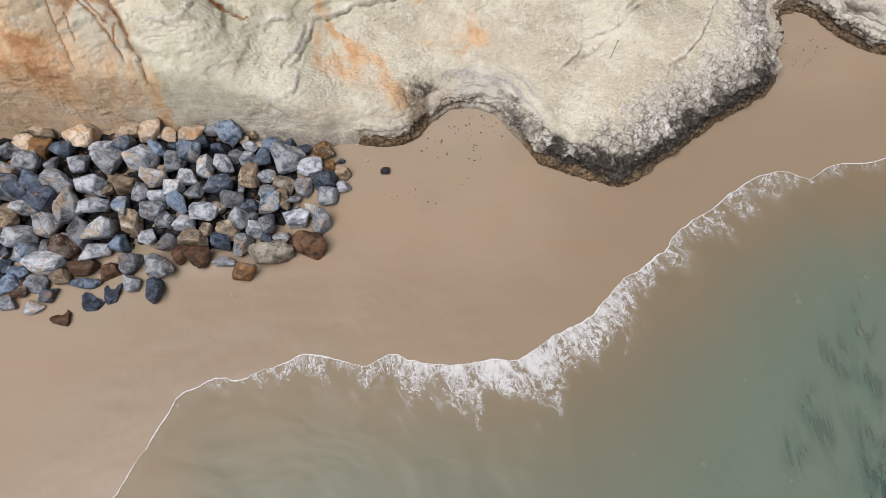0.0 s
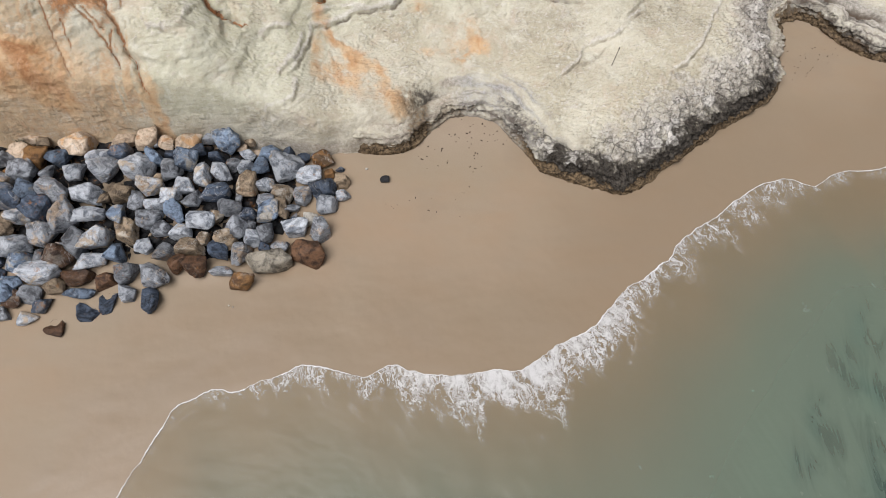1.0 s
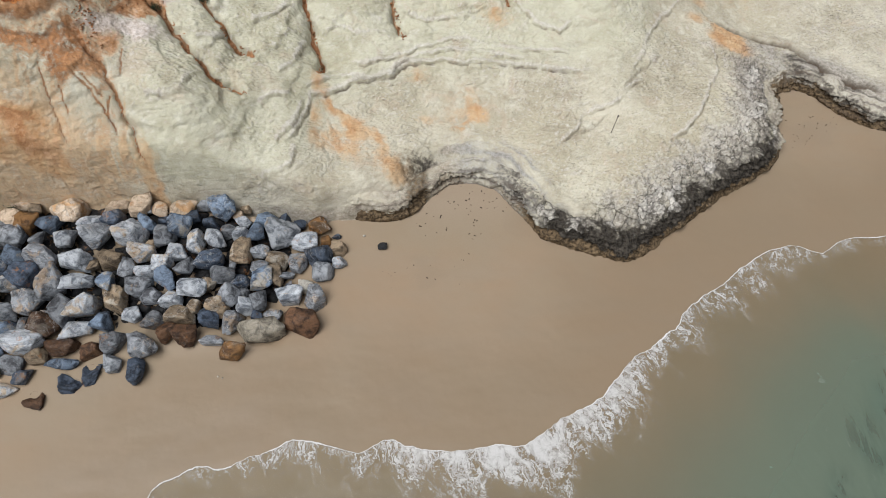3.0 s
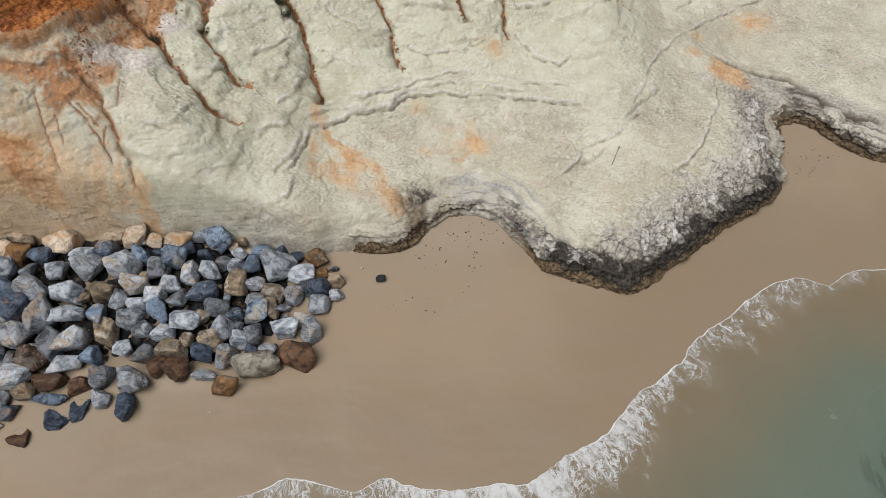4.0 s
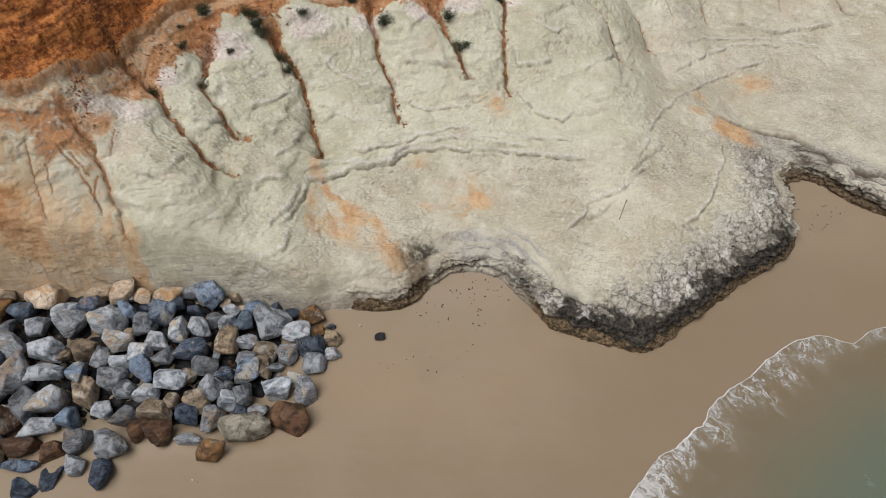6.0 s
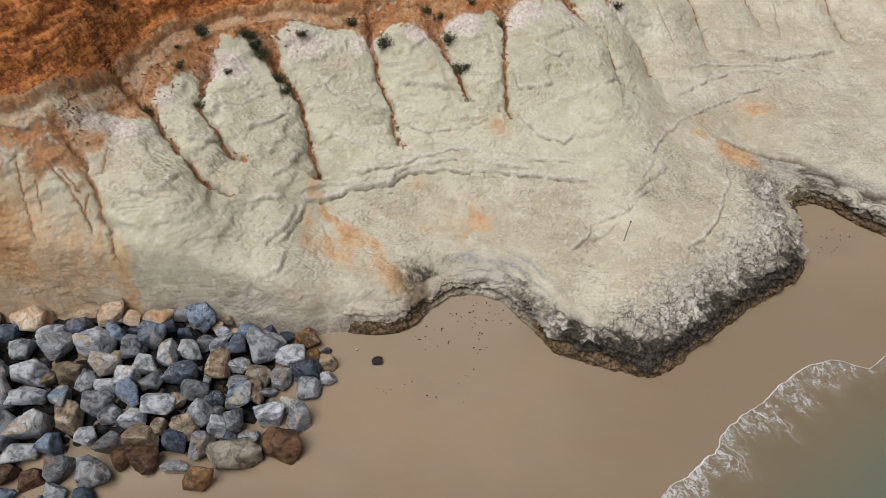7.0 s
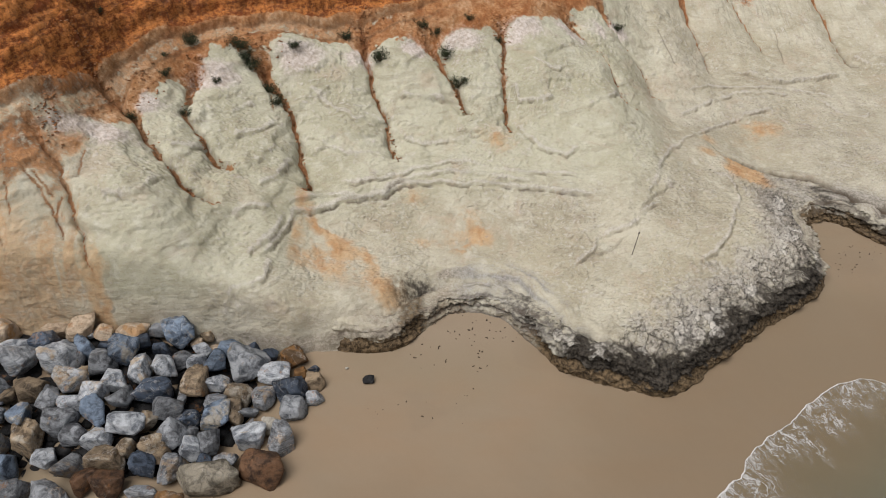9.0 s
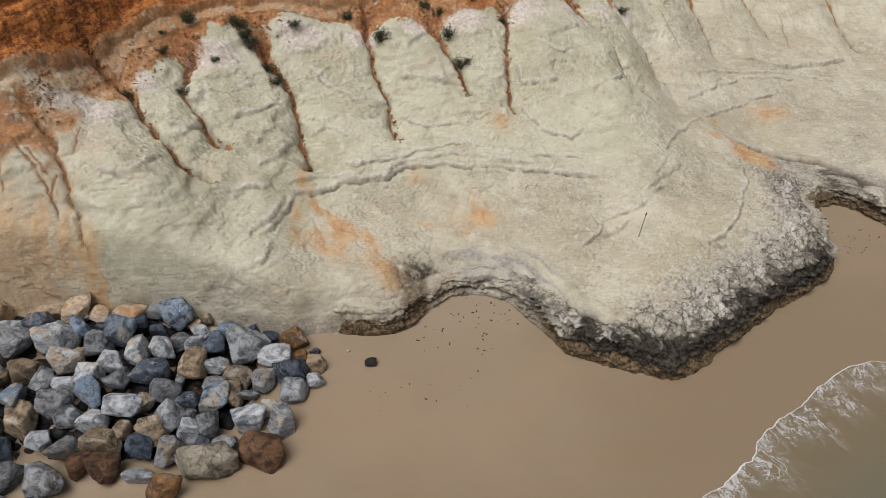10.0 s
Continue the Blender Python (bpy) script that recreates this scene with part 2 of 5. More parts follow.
def rock_material(kind):
    low, high, patch = ROCK_TINTS[kind]
    m = Nodes("quarried_rock_" + kind)
    info = m.tree.nodes.new("ShaderNodeObjectInfo")
    chance_a = info.outputs["Random"]
    chance_b = m.math("FRACT", m.math("MULTIPLY", chance_a, 17.3))
    chance_c = m.math("FRACT", m.math("MULTIPLY", chance_a, 41.9))
    v = m.tree.nodes.new("ShaderNodeVectorMath")
    v.operation = "ADD"
    m.tree.links.new(m.add("TexCoord", 3), v.inputs[0])
    m.tree.links.new(m.math("MULTIPLY", chance_a, 60.0), v.inputs[1])
    vec = v.outputs[0]
    band = m.tree.nodes.new("ShaderNodeMapping")
    m.tree.links.new(vec, band.inputs[0])
    band.inputs["Scale"].default_value, band.inputs["Rotation"].default_value = (0.9, 1.5, 6.0), (0.5, 0.35, 0.7)
    strata = m.noise(1.9, band.outputs[0], detail=8, rough=0.68, distort=0.9)
    blot = m.noise(2.1, vec, detail=6, rough=0.62, distort=0.6)
    mottle = m.noise(3.4, vec, detail=7, rough=0.6, distort=0.7)
    fine = m.noise(11, vec, detail=8, rough=0.75)
    grit = m.noise(42, vec, detail=4, rough=0.75)
    # some stones are banded, most are mottled
    banded = m.span(chance_b, 0.55, 0.85, 0.12, 0.6)
    body = m.math("ADD", m.math("MULTIPLY", strata, banded), m.math("MULTIPLY", mottle, m.math("SUBTRACT", 1.0, banded)))
    c = m.mix(m.span(m.math("ADD", m.math("MULTIPLY", body, 0.8), m.math("MULTIPLY", fine, 0.2)), 0.38, 0.59), low, high)
    stained = m.span(m.math("ADD", blot, m.span(chance_c, 0.3, 1.0, -0.08, 0.07)), 0.54, 0.66, 0, 0.75)
    c = m.mix(stained, c, patch)
    rusty = m.span(m.math("ADD", m.noise(3.1, vec, detail=5, rough=0.7), m.span(chance_b, 0.0, 1.0, -0.14, 0.04)), 0.60, 0.70, 0, 0.6)
    c = m.mix(rusty, c, (0.27, 0.135, 0.06))
    vein = m.span(m.math("ABSOLUTE", m.math("SUBTRACT", m.noise(1.6, vec, detail=5, rough=0.6, distort=0.8), 0.5)), 0.0, 0.012, 1, 0)
    c = m.mix(m.math("MULTIPLY", vein, m.span(chance_c, 0.4, 0.8, 0.0, 0.5)), c, (0.52, 0.51, 0.49))
    c = m.mix(m.span(fine, 0.58, 0.72, 0, 0.22), c, (0.46, 0.46, 0.45) if kind in ("blue", "grey", "pale") else high)
    c = m.mix(m.span(fine, 0.41, 0.33, 0, 0.4), c, (0.009, 0.009, 0.010))
    # cracks through the stone
    dark_line = m.span(m.cells(2.3, m.mix(0.25, vec, m.noise(3.0, vec, detail=5, out=1), "LINEAR_LIGHT"), "DISTANCE_TO_EDGE"), 0.0, 0.025, 1, 0)
    c = m.mix(m.math("MULTIPLY", dark_line, m.span(chance_b, 0.3, 0.9, 0.0, 0.4)), c, (0.012, 0.011, 0.010))
    c = m.mix(m.span(grit, 0.3, 0.5, 0.3, 0), c, (0.02, 0.02, 0.02))
    shift = m.tree.nodes.new("ShaderNodeHueSaturation")
    m.put(shift.inputs["Value"], m.span(chance_a, 0, 1, 0.80, 1.38))
    shift.inputs["Saturation"].default_value = 1.12
    m.tree.links.new(c, shift.inputs["Color"])
    n = m.bump(m.plates(2.6, 7, vec), 0.8, 0.22)
    n = m.bump(m.math("SUBTRACT", 1.0, dark_line), 0.5, 0.03, n)
    n = m.bump(body, 0.5, 0.05, n)
    n = m.bump(fine, 0.8, 0.04, n)
    n = m.bump(grit, 0.4, 0.005, n)
    m.surface(shift.outputs[0], m.span(blot, 0.3, 0.7, 0.5, 0.8), n, 0.35)
    return m.mat


def water_material():
    m = Nodes("shallow_sea_water")
    depth, foam, lace = m.mask("water")
    warp = m.noise(1.5, detail=4, rough=0.6, out=1)
    drag = m.tree.nodes.new("ShaderNodeAttribute")
    drag.attribute_name = "shore"

    def drawn(along_shore, out_to_sea, bend):
        """Shore coordinates stretched out to sea, as the backwash draws the foam."""
        pull = m.tree.nodes.new("ShaderNodeMapping")
        pull.inputs["Scale"].default_value = (along_shore, out_to_sea, 0.0)
        m.tree.links.new(drag.outputs["Vector"], pull.inputs[0])
        return m.mix(bend, pull.outputs[0], warp, "LINEAR_LIGHT")

    def threads(scale, vec, width, detail=3.0):
        line = m.math("ABSOLUTE", m.math("SUBTRACT", m.noise(scale, vec, detail, 0.55, 0.5), 0.5))
        return m.span(line, 0.0, width, 1, 0)

    long, short = drawn(1.0, 0.32, 0.34), drawn(1.0, 0.62, 0.3)
    clot = m.noise(1.3, drawn(1.0, 0.45, 0.2), detail=4, rough=0.6)
    fine = m.noise(14, detail=5, rough=0.7)
    reach = m.math("MULTIPLY", foam, m.span(clot, 0.30, 0.56, 0.3, 1.35))
    web = m.math("MAXIMUM", threads(2.7, long, m.math("ADD", m.math("MULTIPLY", reach, 0.08), 0.008)), m.math("MULTIPLY", threads(5.5, short, m.math("ADD", m.math("MULTIPLY", reach, 0.10), 0.006)), 0.7))
    web = m.math("MULTIPLY", web, m.span(m.math("ADD", reach, m.math("MULTIPLY", m.math("SUBTRACT", fine, 0.5), 0.35)), 0.02, 0.6, 0.0, 0.78))
    solid = m.span(m.math("ADD", reach, m.math("MULTIPLY", m.math("SUBTRACT", m.noise(4.2, short, detail=4, rough=0.55), 0.5), 2.6)), 0.42, 1.55, 0.0, 0.8)
    white = m.math("MAXIMUM", m.math("MAXIMUM", web, solid), m.span(m.math("ADD", lace, m.math("MULTIPLY", m.math("SUBTRACT", fine, 0.5), 0.7)), 0.4, 0.75))
    hue = m.mix(m.span(depth, 0.1, 0.85), (0.275, 0.245, 0.178), (0.14, 0.202, 0.155))
    hue = m.mix(m.span(m.noise(0.35, m.coords((1, 0.45, 1), (0, 0, 0.3)), detail=4), 0.4, 0.65, 0, 0.35), hue, (0.14, 0.185, 0.145))
    apart = m.tree.nodes.new("ShaderNodeSeparateXYZ")
    m.tree.links.new(drag.outputs["Vector"], apart.inputs[0])
    strand = m.span(m.math("MULTIPLY", apart.outputs[2], m.span(m.noise(0.8, m.coords((2.4, 0.6, 1), (0, 0, 0.3)), detail=4, rough=0.6, distort=0.8), 0.30, 0.72)), 0.0, 1.0, 0.0, 0.6)
    hue = m.mix(strand, hue, (0.012, 0.035, 0.034))
    ripple = m.bump(m.noise(5.0, m.coords((1, 1.7, 1), (0, 0, 0.6)), detail=3), 0.18, 0.05)
    ripple = m.bump(m.noise(1.1, m.coords((1, 2.0, 1), (0, 0, 0.6)), detail=3), 0.2, 0.15, ripple)
    body = m.surface(hue, 0.3, ripple, 0.25, end=False)
    clear = m.add("BsdfTransparent", Color=(0.90, 0.89, 0.84))
    mixed = m.tree.nodes.new("ShaderNodeMixShader")
    m.put(mixed.inputs[0], m.span(depth, 0.0, 1.0, 0.16, 0.70))
    m.tree.links.new(clear, mixed.inputs[1])
    m.tree.links.new(body, mixed.inputs[2])
    froth = m.surface(m.mix(fine, (0.62, 0.62, 0.62), (0.86, 0.87, 0.88)), 0.75, m.bump(m.math("ADD", white, fine), 0.6, 0.03), 0.3, end=False)
    top = m.tree.nodes.new("ShaderNodeMixShader")
    m.put(top.inputs[0], m.math("MULTIPLY", white, 0.82))
    m.tree.links.new(mixed.outputs[0], top.inputs[1])
    m.tree.links.new(froth, top.inputs[2])
    m.tree.links.new(top.outputs[0], m.out.inputs[0])
    return m.mat


def plain_material(name, low, high, scale=20, rough=0.8, depth=0.01):
    m = Nodes(name)
    f = m.noise(scale, detail=5, rough=0.65)
    m.surface(m.mix(m.span(f, 0.35, 0.65), low, high), rough, m.bump(f, 0.5, depth), 0.3)
    return m.mat


SAND, CLIFF, WATER = sand_material(), cliff_material(), water_material()
ROCKS = {k: rock_material(k) for k in ROCK_TINTS}
LEAF = plain_material("saltbush_leaf", (0.012, 0.02, 0.009), (0.05, 0.065, 0.03), 30, 0.7)
TWIG = plain_material("dry_twig", (0.06, 0.035, 0.02), (0.16, 0.10, 0.06), 40, 0.85)
WEED = plain_material("dried_seaweed", (0.02, 0.014, 0.01), (0.09, 0.06, 0.04), 40, 0.8)
IRON = plain_material("weathered_post", (0.05, 0.045, 0.04), (0.16, 0.14, 0.12), 30, 0.7)
CLOD = plain_material("red_soil_clod", (0.15, 0.062, 0.026), (0.42, 0.21, 0.10), 5, 0.9)


# ---- terrain plan: heights in metres over (x, y) ----
def gradient_noise(x, y, seed=0):
    """Smooth noise of about -1 to 1 over arrays x, y, one bump a metre."""
    xi, yi = np.floor(x).astype(np.int64), np.floor(y).astype(np.int64)
    xf, yf = x - xi, y - yi

    def corner(i, j):
        h = ((xi + i) * 374761393 + (yi + j) * 668265263 + seed * 974634541) & 0xFFFFFFFF
        h = ((h ^ (h >> 13)) * 1274126177) & 0xFFFFFFFF
        a = (h ^ (h >> 16)) % 6283 / 1000.0
        return np.cos(a) * (xf - i) + np.sin(a) * (yf - j)

    u, v = xf * xf * xf * (xf * (xf * 6 - 15) + 10), yf * yf * yf * (yf * (yf * 6 - 15) + 10)
    a = corner(0, 0) * (1 - u) + corner(1, 0) * u
    b = corner(0, 1) * (1 - u) + corner(1, 1) * u
    return 1.5 * (a * (1 - v) + b * v)


def fbm(x, y, octaves=4, seed=0, gain=0.5):
    total, amp = 0.0, 1.0
    for o in range(octaves):
        total = total + amp * gradient_noise(x * 2 ** o + 17.3 * o, y * 2 ** o - 9.1 * o, seed + o)
        amp *= gain
    return total


def ramp(a, b, x):
    s = np.clip((x - a) / (b - a), 0, 1)
    return s * s * (3 - 2 * s)


def along(points, x, y):
    """Distance of (x, y) from a line of points, the share of the line at the nearest place, and the side (1 left of it)."""
    best = np.full(np.shape(x), 1e9)
    share, side = np.zeros(np.shape(x)), np.zeros(np.shape(x))
    steps = [math.dist(a, b) for a, b in zip(points, points[1:])]
    total, gone = sum(steps), 0.0
    for (ax, ay), (bx, by), n in zip(points, points[1:], steps):
        tx, ty = (bx - ax) / n, (by - ay) / n
        s = np.clip((x - ax) * tx + (y - ay) * ty, 0, n)
        dx, dy = x - ax - s * tx, y - ay - s * ty
        d = np.hypot(dx, dy)
        near = d < best
        best = np.where(near, d, best)
        share = np.where(near, (gone + s) / total, share)
        side = np.where(near, np.sign(tx * dy - ty * dx), side)
        gone += n
    return best, share, side


# where the foot of the cliff meets the sand
FOOT = [(-300, 30), (-60, 6), (-14, 0.7), (-10, 0.95), (-7, 1.2), (-4, 1.2), (-2.6, 1.0), (-1.5, 0.8), (-0.9, 0.85), (0.5, 1.15), (1.1, 1.35), (1.5, 1.9), (1.9, 2.4),
        (2.5, 2.8), (3.5, 2.85), (4.3, 2.5), (4.9, 1.7), (5.6, 0.65), (6.6, 0.08), (7.6, -0.2), (8.6, -0.58), (9.4, -0.25),
        (11.0, 1.05), (13.1, 2.55), (14.6, 3.5), (15.4, 4.2), (15.8, 6.0), (16.05, 7.4), (16.8, 7.9), (17.6, 7.5), (18.4, 6.5),
        (19.5, 5.75), (21, 5.5), (26, 7), (60, 16), (300, 60)]
# run-up of the water on the beach
SHORE = [(-300, -160), (-40, -34), (-12, -16.5), (-8.3, -12.2), (-7.1, -9.8), (-6.77, -9.06), (-6.3, -8.3), (-5.33, -7.77), (-4.54, -7.77), (-3.43, -7.41), (-2.58, -6.99), (-2.04, -6.93),
         (-0.58, -7.32), (0.49, -6.91), (1.03, -7.11), (2.48, -7.27), (3.74, -7.06), (4.65, -7.09), (5.69, -6.44), (7.35, -5.48), (8.21, -4.49), (10.15, -3.03), (10.65, -2.31),
         (12.49, -1.02), (13.94, 0.02), (15.04, 0.25), (15.88, -0.12), (17.01, 0.56), (18.69, 0.7), (24, 1.8), (60, 11), (300, 48)]
# cliff surface behind the lip: x, then heights at the stations in y
STATIONS = (1, 3, 5, 8, 11, 14, 18)
COLUMNS = [
    (-12.0, 4.2, 6.7, 8.2, 9.8, 11.6, 12.8, 14.0),
    (-10.0, 3.5, 5.6, 7.1, 8.6, 10.0, 11.2, 12.5),
    (-8.2, 3.3, 4.9, 5.6, 6.4, 7.6, 9.0, 11.0),
    (-6.4, 2.7, 4.9, 5.1, 5.7, 6.6, 7.7, 9.5),
    (-4.0, 2.0, 2.9, 3.4, 4.5, 6.1, 7.0, 8.4),
    (-1.5, 1.5, 1.7, 2.0, 3.7, 5.4, 6.4, 7.6),
    (1.8, 1.0, 1.1, 1.4, 2.7, 4.8, 6.2, 7.3),
    (5.5, 1.15, 1.15, 1.4, 2.4, 4.2, 5.7, 7.0),
    (8.6, 1.1, 1.3, 1.5, 2.4, 3.7, 4.5, 5.6),
    (12.0, 0.9, 1.05, 1.35, 1.5, 1.6, 1.75, 3.3),
    (15.5, 0.85, 0.95, 0.9, 0.62, 0.65, 1.0, 2.0),
    (20.0, 0.9, 0.95, 0.95, 1.1, 1.05, 1.05, 1.3),
]


def beach(x, y):
    """Dry sand: a plane that dips to the sea and levels out far away."""
    return -0.0146 * np.clip(x, -25, 30) + 0.044 * np.clip(y, -16, 10)


def pile(x, y):
    """Tops of the rock pile above the beach."""
    return 0.42 + 1.15 * ramp(-4.4, -0.8, y) * ramp(-2.3, -7.8, x)


def smooth_rows(x, y):
    """The cliff's broad surface, rounded between its columns and stations."""
    xs = np.array([c[0] for c in COLUMNS])
    rows = np.array([c[1:] for c in COLUMNS])
    st = np.array(STATIONS, float)
    k = np.clip(np.searchsorted(xs, x) - 1, 0, len(xs) - 2)
    f = np.clip((x - xs[k]) / (xs[k + 1] - xs[k]), 0, 1)
    f = 0.5 * f + 0.5 * f * f * (3 - 2 * f)
    out = 0.0
    for w, kk in ((1 - f, k), (f, k + 1)):
        j = np.clip(np.searchsorted(st, y) - 1, 0, len(st) - 2)
        g = np.clip((y - st[j]) / (st[j + 1] - st[j]), -0.6, 1)
        out = out + w * (rows[kk, j] * (1 - g) + rows[kk, j + 1] * g)
    return out + 0.3 * np.clip(y - 18, 0, 30) + 0.04 * np.clip(y - 48, 0, 100)


def face_width(x):
    return np.interp(x, (-10, -1.8, 0.2, 1.8, 4.2, 5.5, 8.6, 12, 15.5, 17, 19, 24), (0.55, 0.55, 1.0, 1.5, 1.1, 0.75, 0.85, 0.8, 0.7, 0.6, 0.8, 1.0))


def coarse_cliff(x, y, ragged=0.0):
    d, share, side = along(FOOT, x, y)
    d = d * side + ragged - 0.32 * ramp(-2.4, -1.6, x)
    zs = beach(x, y) + np.where(x < -2.3, 0.9 * (pile(x, y) - 0.42), 0)
    s = np.clip(d / face_width(x), 0, 1)
    g = 1 - (1 - s) ** 2.2
    return np.where(d > 0, zs + (np.maximum(smooth_rows(x, y), zs + 0.3) - zs) * g, zs + 2.5 * d), d

# ---- meshes from arrays ----
def mesh_from(name, verts, faces, material, masks=None, smooth=True, vectors=None):
    me = bpy.data.meshes.new(name)
    me.vertices.add(len(verts))
    me.vertices.foreach_set("co", np.asarray(verts, np.float32).ravel())
    faces = np.asarray(faces, np.int32)
    k = faces.shape[1]
    me.loops.add(faces.size)
    me.loops.foreach_set("vertex_index", faces.ravel())
    me.polygons.add(len(faces))
    me.polygons.foreach_set("loop_start", np.arange(0, faces.size, k, dtype=np.int32))
    me.update(calc_edges=True)
    me.polygons.foreach_set("use_smooth", np.full(len(faces), smooth))
    for key, values in (masks or {}).items():
        rgba = np.ones((len(verts), 4), np.float32)
        rgba[:, :3] = np.clip(values, 0, 1)
        me.color_attributes.new(key, "FLOAT_COLOR", "POINT").data.foreach_set("color", rgba.ravel())
    for key, values in (vectors or {}).items():
        me.attributes.new(key, "FLOAT_VECTOR", "POINT").data.foreach_set("vector", np.asarray(values, np.float32).ravel())
    me.materials.append(material)
    me.validate()
    return me


def grid_faces(nx, ny, keep=None):
    i = np.arange(nx * ny).reshape(ny, nx)
    f = np.stack([i[:-1, :-1], i[:-1, 1:], i[1:, 1:], i[1:, :-1]], -1).reshape(-1, 4)
    return f if keep is None else f[keep[f].any(axis=1)]


def axis(lo, hi, step, far_lo, far_hi):
    """Even steps from lo to hi, then growing steps out to both far ends."""
    mid = list(np.arange(lo, hi + step / 2, step))
    for sign, start, end in ((-1, lo, far_lo), (1, hi, far_hi)):
        p, s, more = start, step, []
        while sign * (end - p) > 0:
            s *= 1.18
            p += sign * s
            more.append(p)
        mid = more[::-1] + mid if sign < 0 else mid + more
    return np.array(mid)


# ---- beach and sea floor: one sheet to the horizon ----
def sea_floor(x, y):
    d, share, side = along(SHORE, x, y)
    out = np.where(side < 0, d, 0)
    under = 0.9 * (pile(x, y) - 0.42) * ramp(-2.0, -3.2, x)
    z = beach(x, y) + (under - 0.24 * ramp(-3.6, -2.9, y + 0.4 * ramp(-5, -3, x)) * ramp(-2.9, -3.6, x)) * ramp(5.0, 1.5, y) - 0.055 * np.clip(out, 0, 60) + 0.012 * fbm(x * 0.5, y * 0.8, 4, 5) + 0.004 * fbm(x * 3, y * 3, 3, 9)
    return z, np.where(side < 0, -d, d)


gx, gy = axis(-16, 24, 0.12, -2500, 2500), axis(-14, 9, 0.12, -2500, 2500)
X, Y = (a.ravel() for a in np.meshgrid(gx, gy))
Z, inland = sea_floor(X, Y)
def weed_near(x, y):
    """How thickly seaweed grows on the sea floor at given places."""
    out = np.zeros(len(x))
    for wx, wy, wr in WEED_BEDS:
        out = np.maximum(out, np.exp(-(((x - wx) / (0.75 * wr)) ** 2 + ((y - wy) / (1.5 * wr)) ** 2)))
    return out


WEED_BEDS = ((15.5, -6.6, 0.7), (16.6, -5.8, 0.8), (14.4, -8.8, 0.7), (13.6, -10.2, 0.7), (16.4, -7.6, 0.7), (16.2, -11.0, 2.0), (18.5, -9.0, 2.0))
weed_beds = weed_near(X, Y)
wet = ramp(5.5, 1.0, inland + 0.8 * fbm(X * 0.4, Y * 0.4, 3, 21))
dry = ramp(0.4, 2.2, Y) * ramp(0.5, 1.2, X) * ramp(5.2, 4.4, X)
ground = tagged(new("ground", mesh_from("ground", np.stack([X, Y, Z], -1), grid_faces(len(gx), len(gy)), SAND, {"stain_a": np.stack([weed_beds, wet, dry * 0.7], -1), "stain_b": np.stack([ramp(-0.1, 0.6, Y) * ramp(-5.5, -8.0, X)] * 3, -1)})),
                "smooth damp tan beach sand dipping into the sea", "beach", kind="structure")

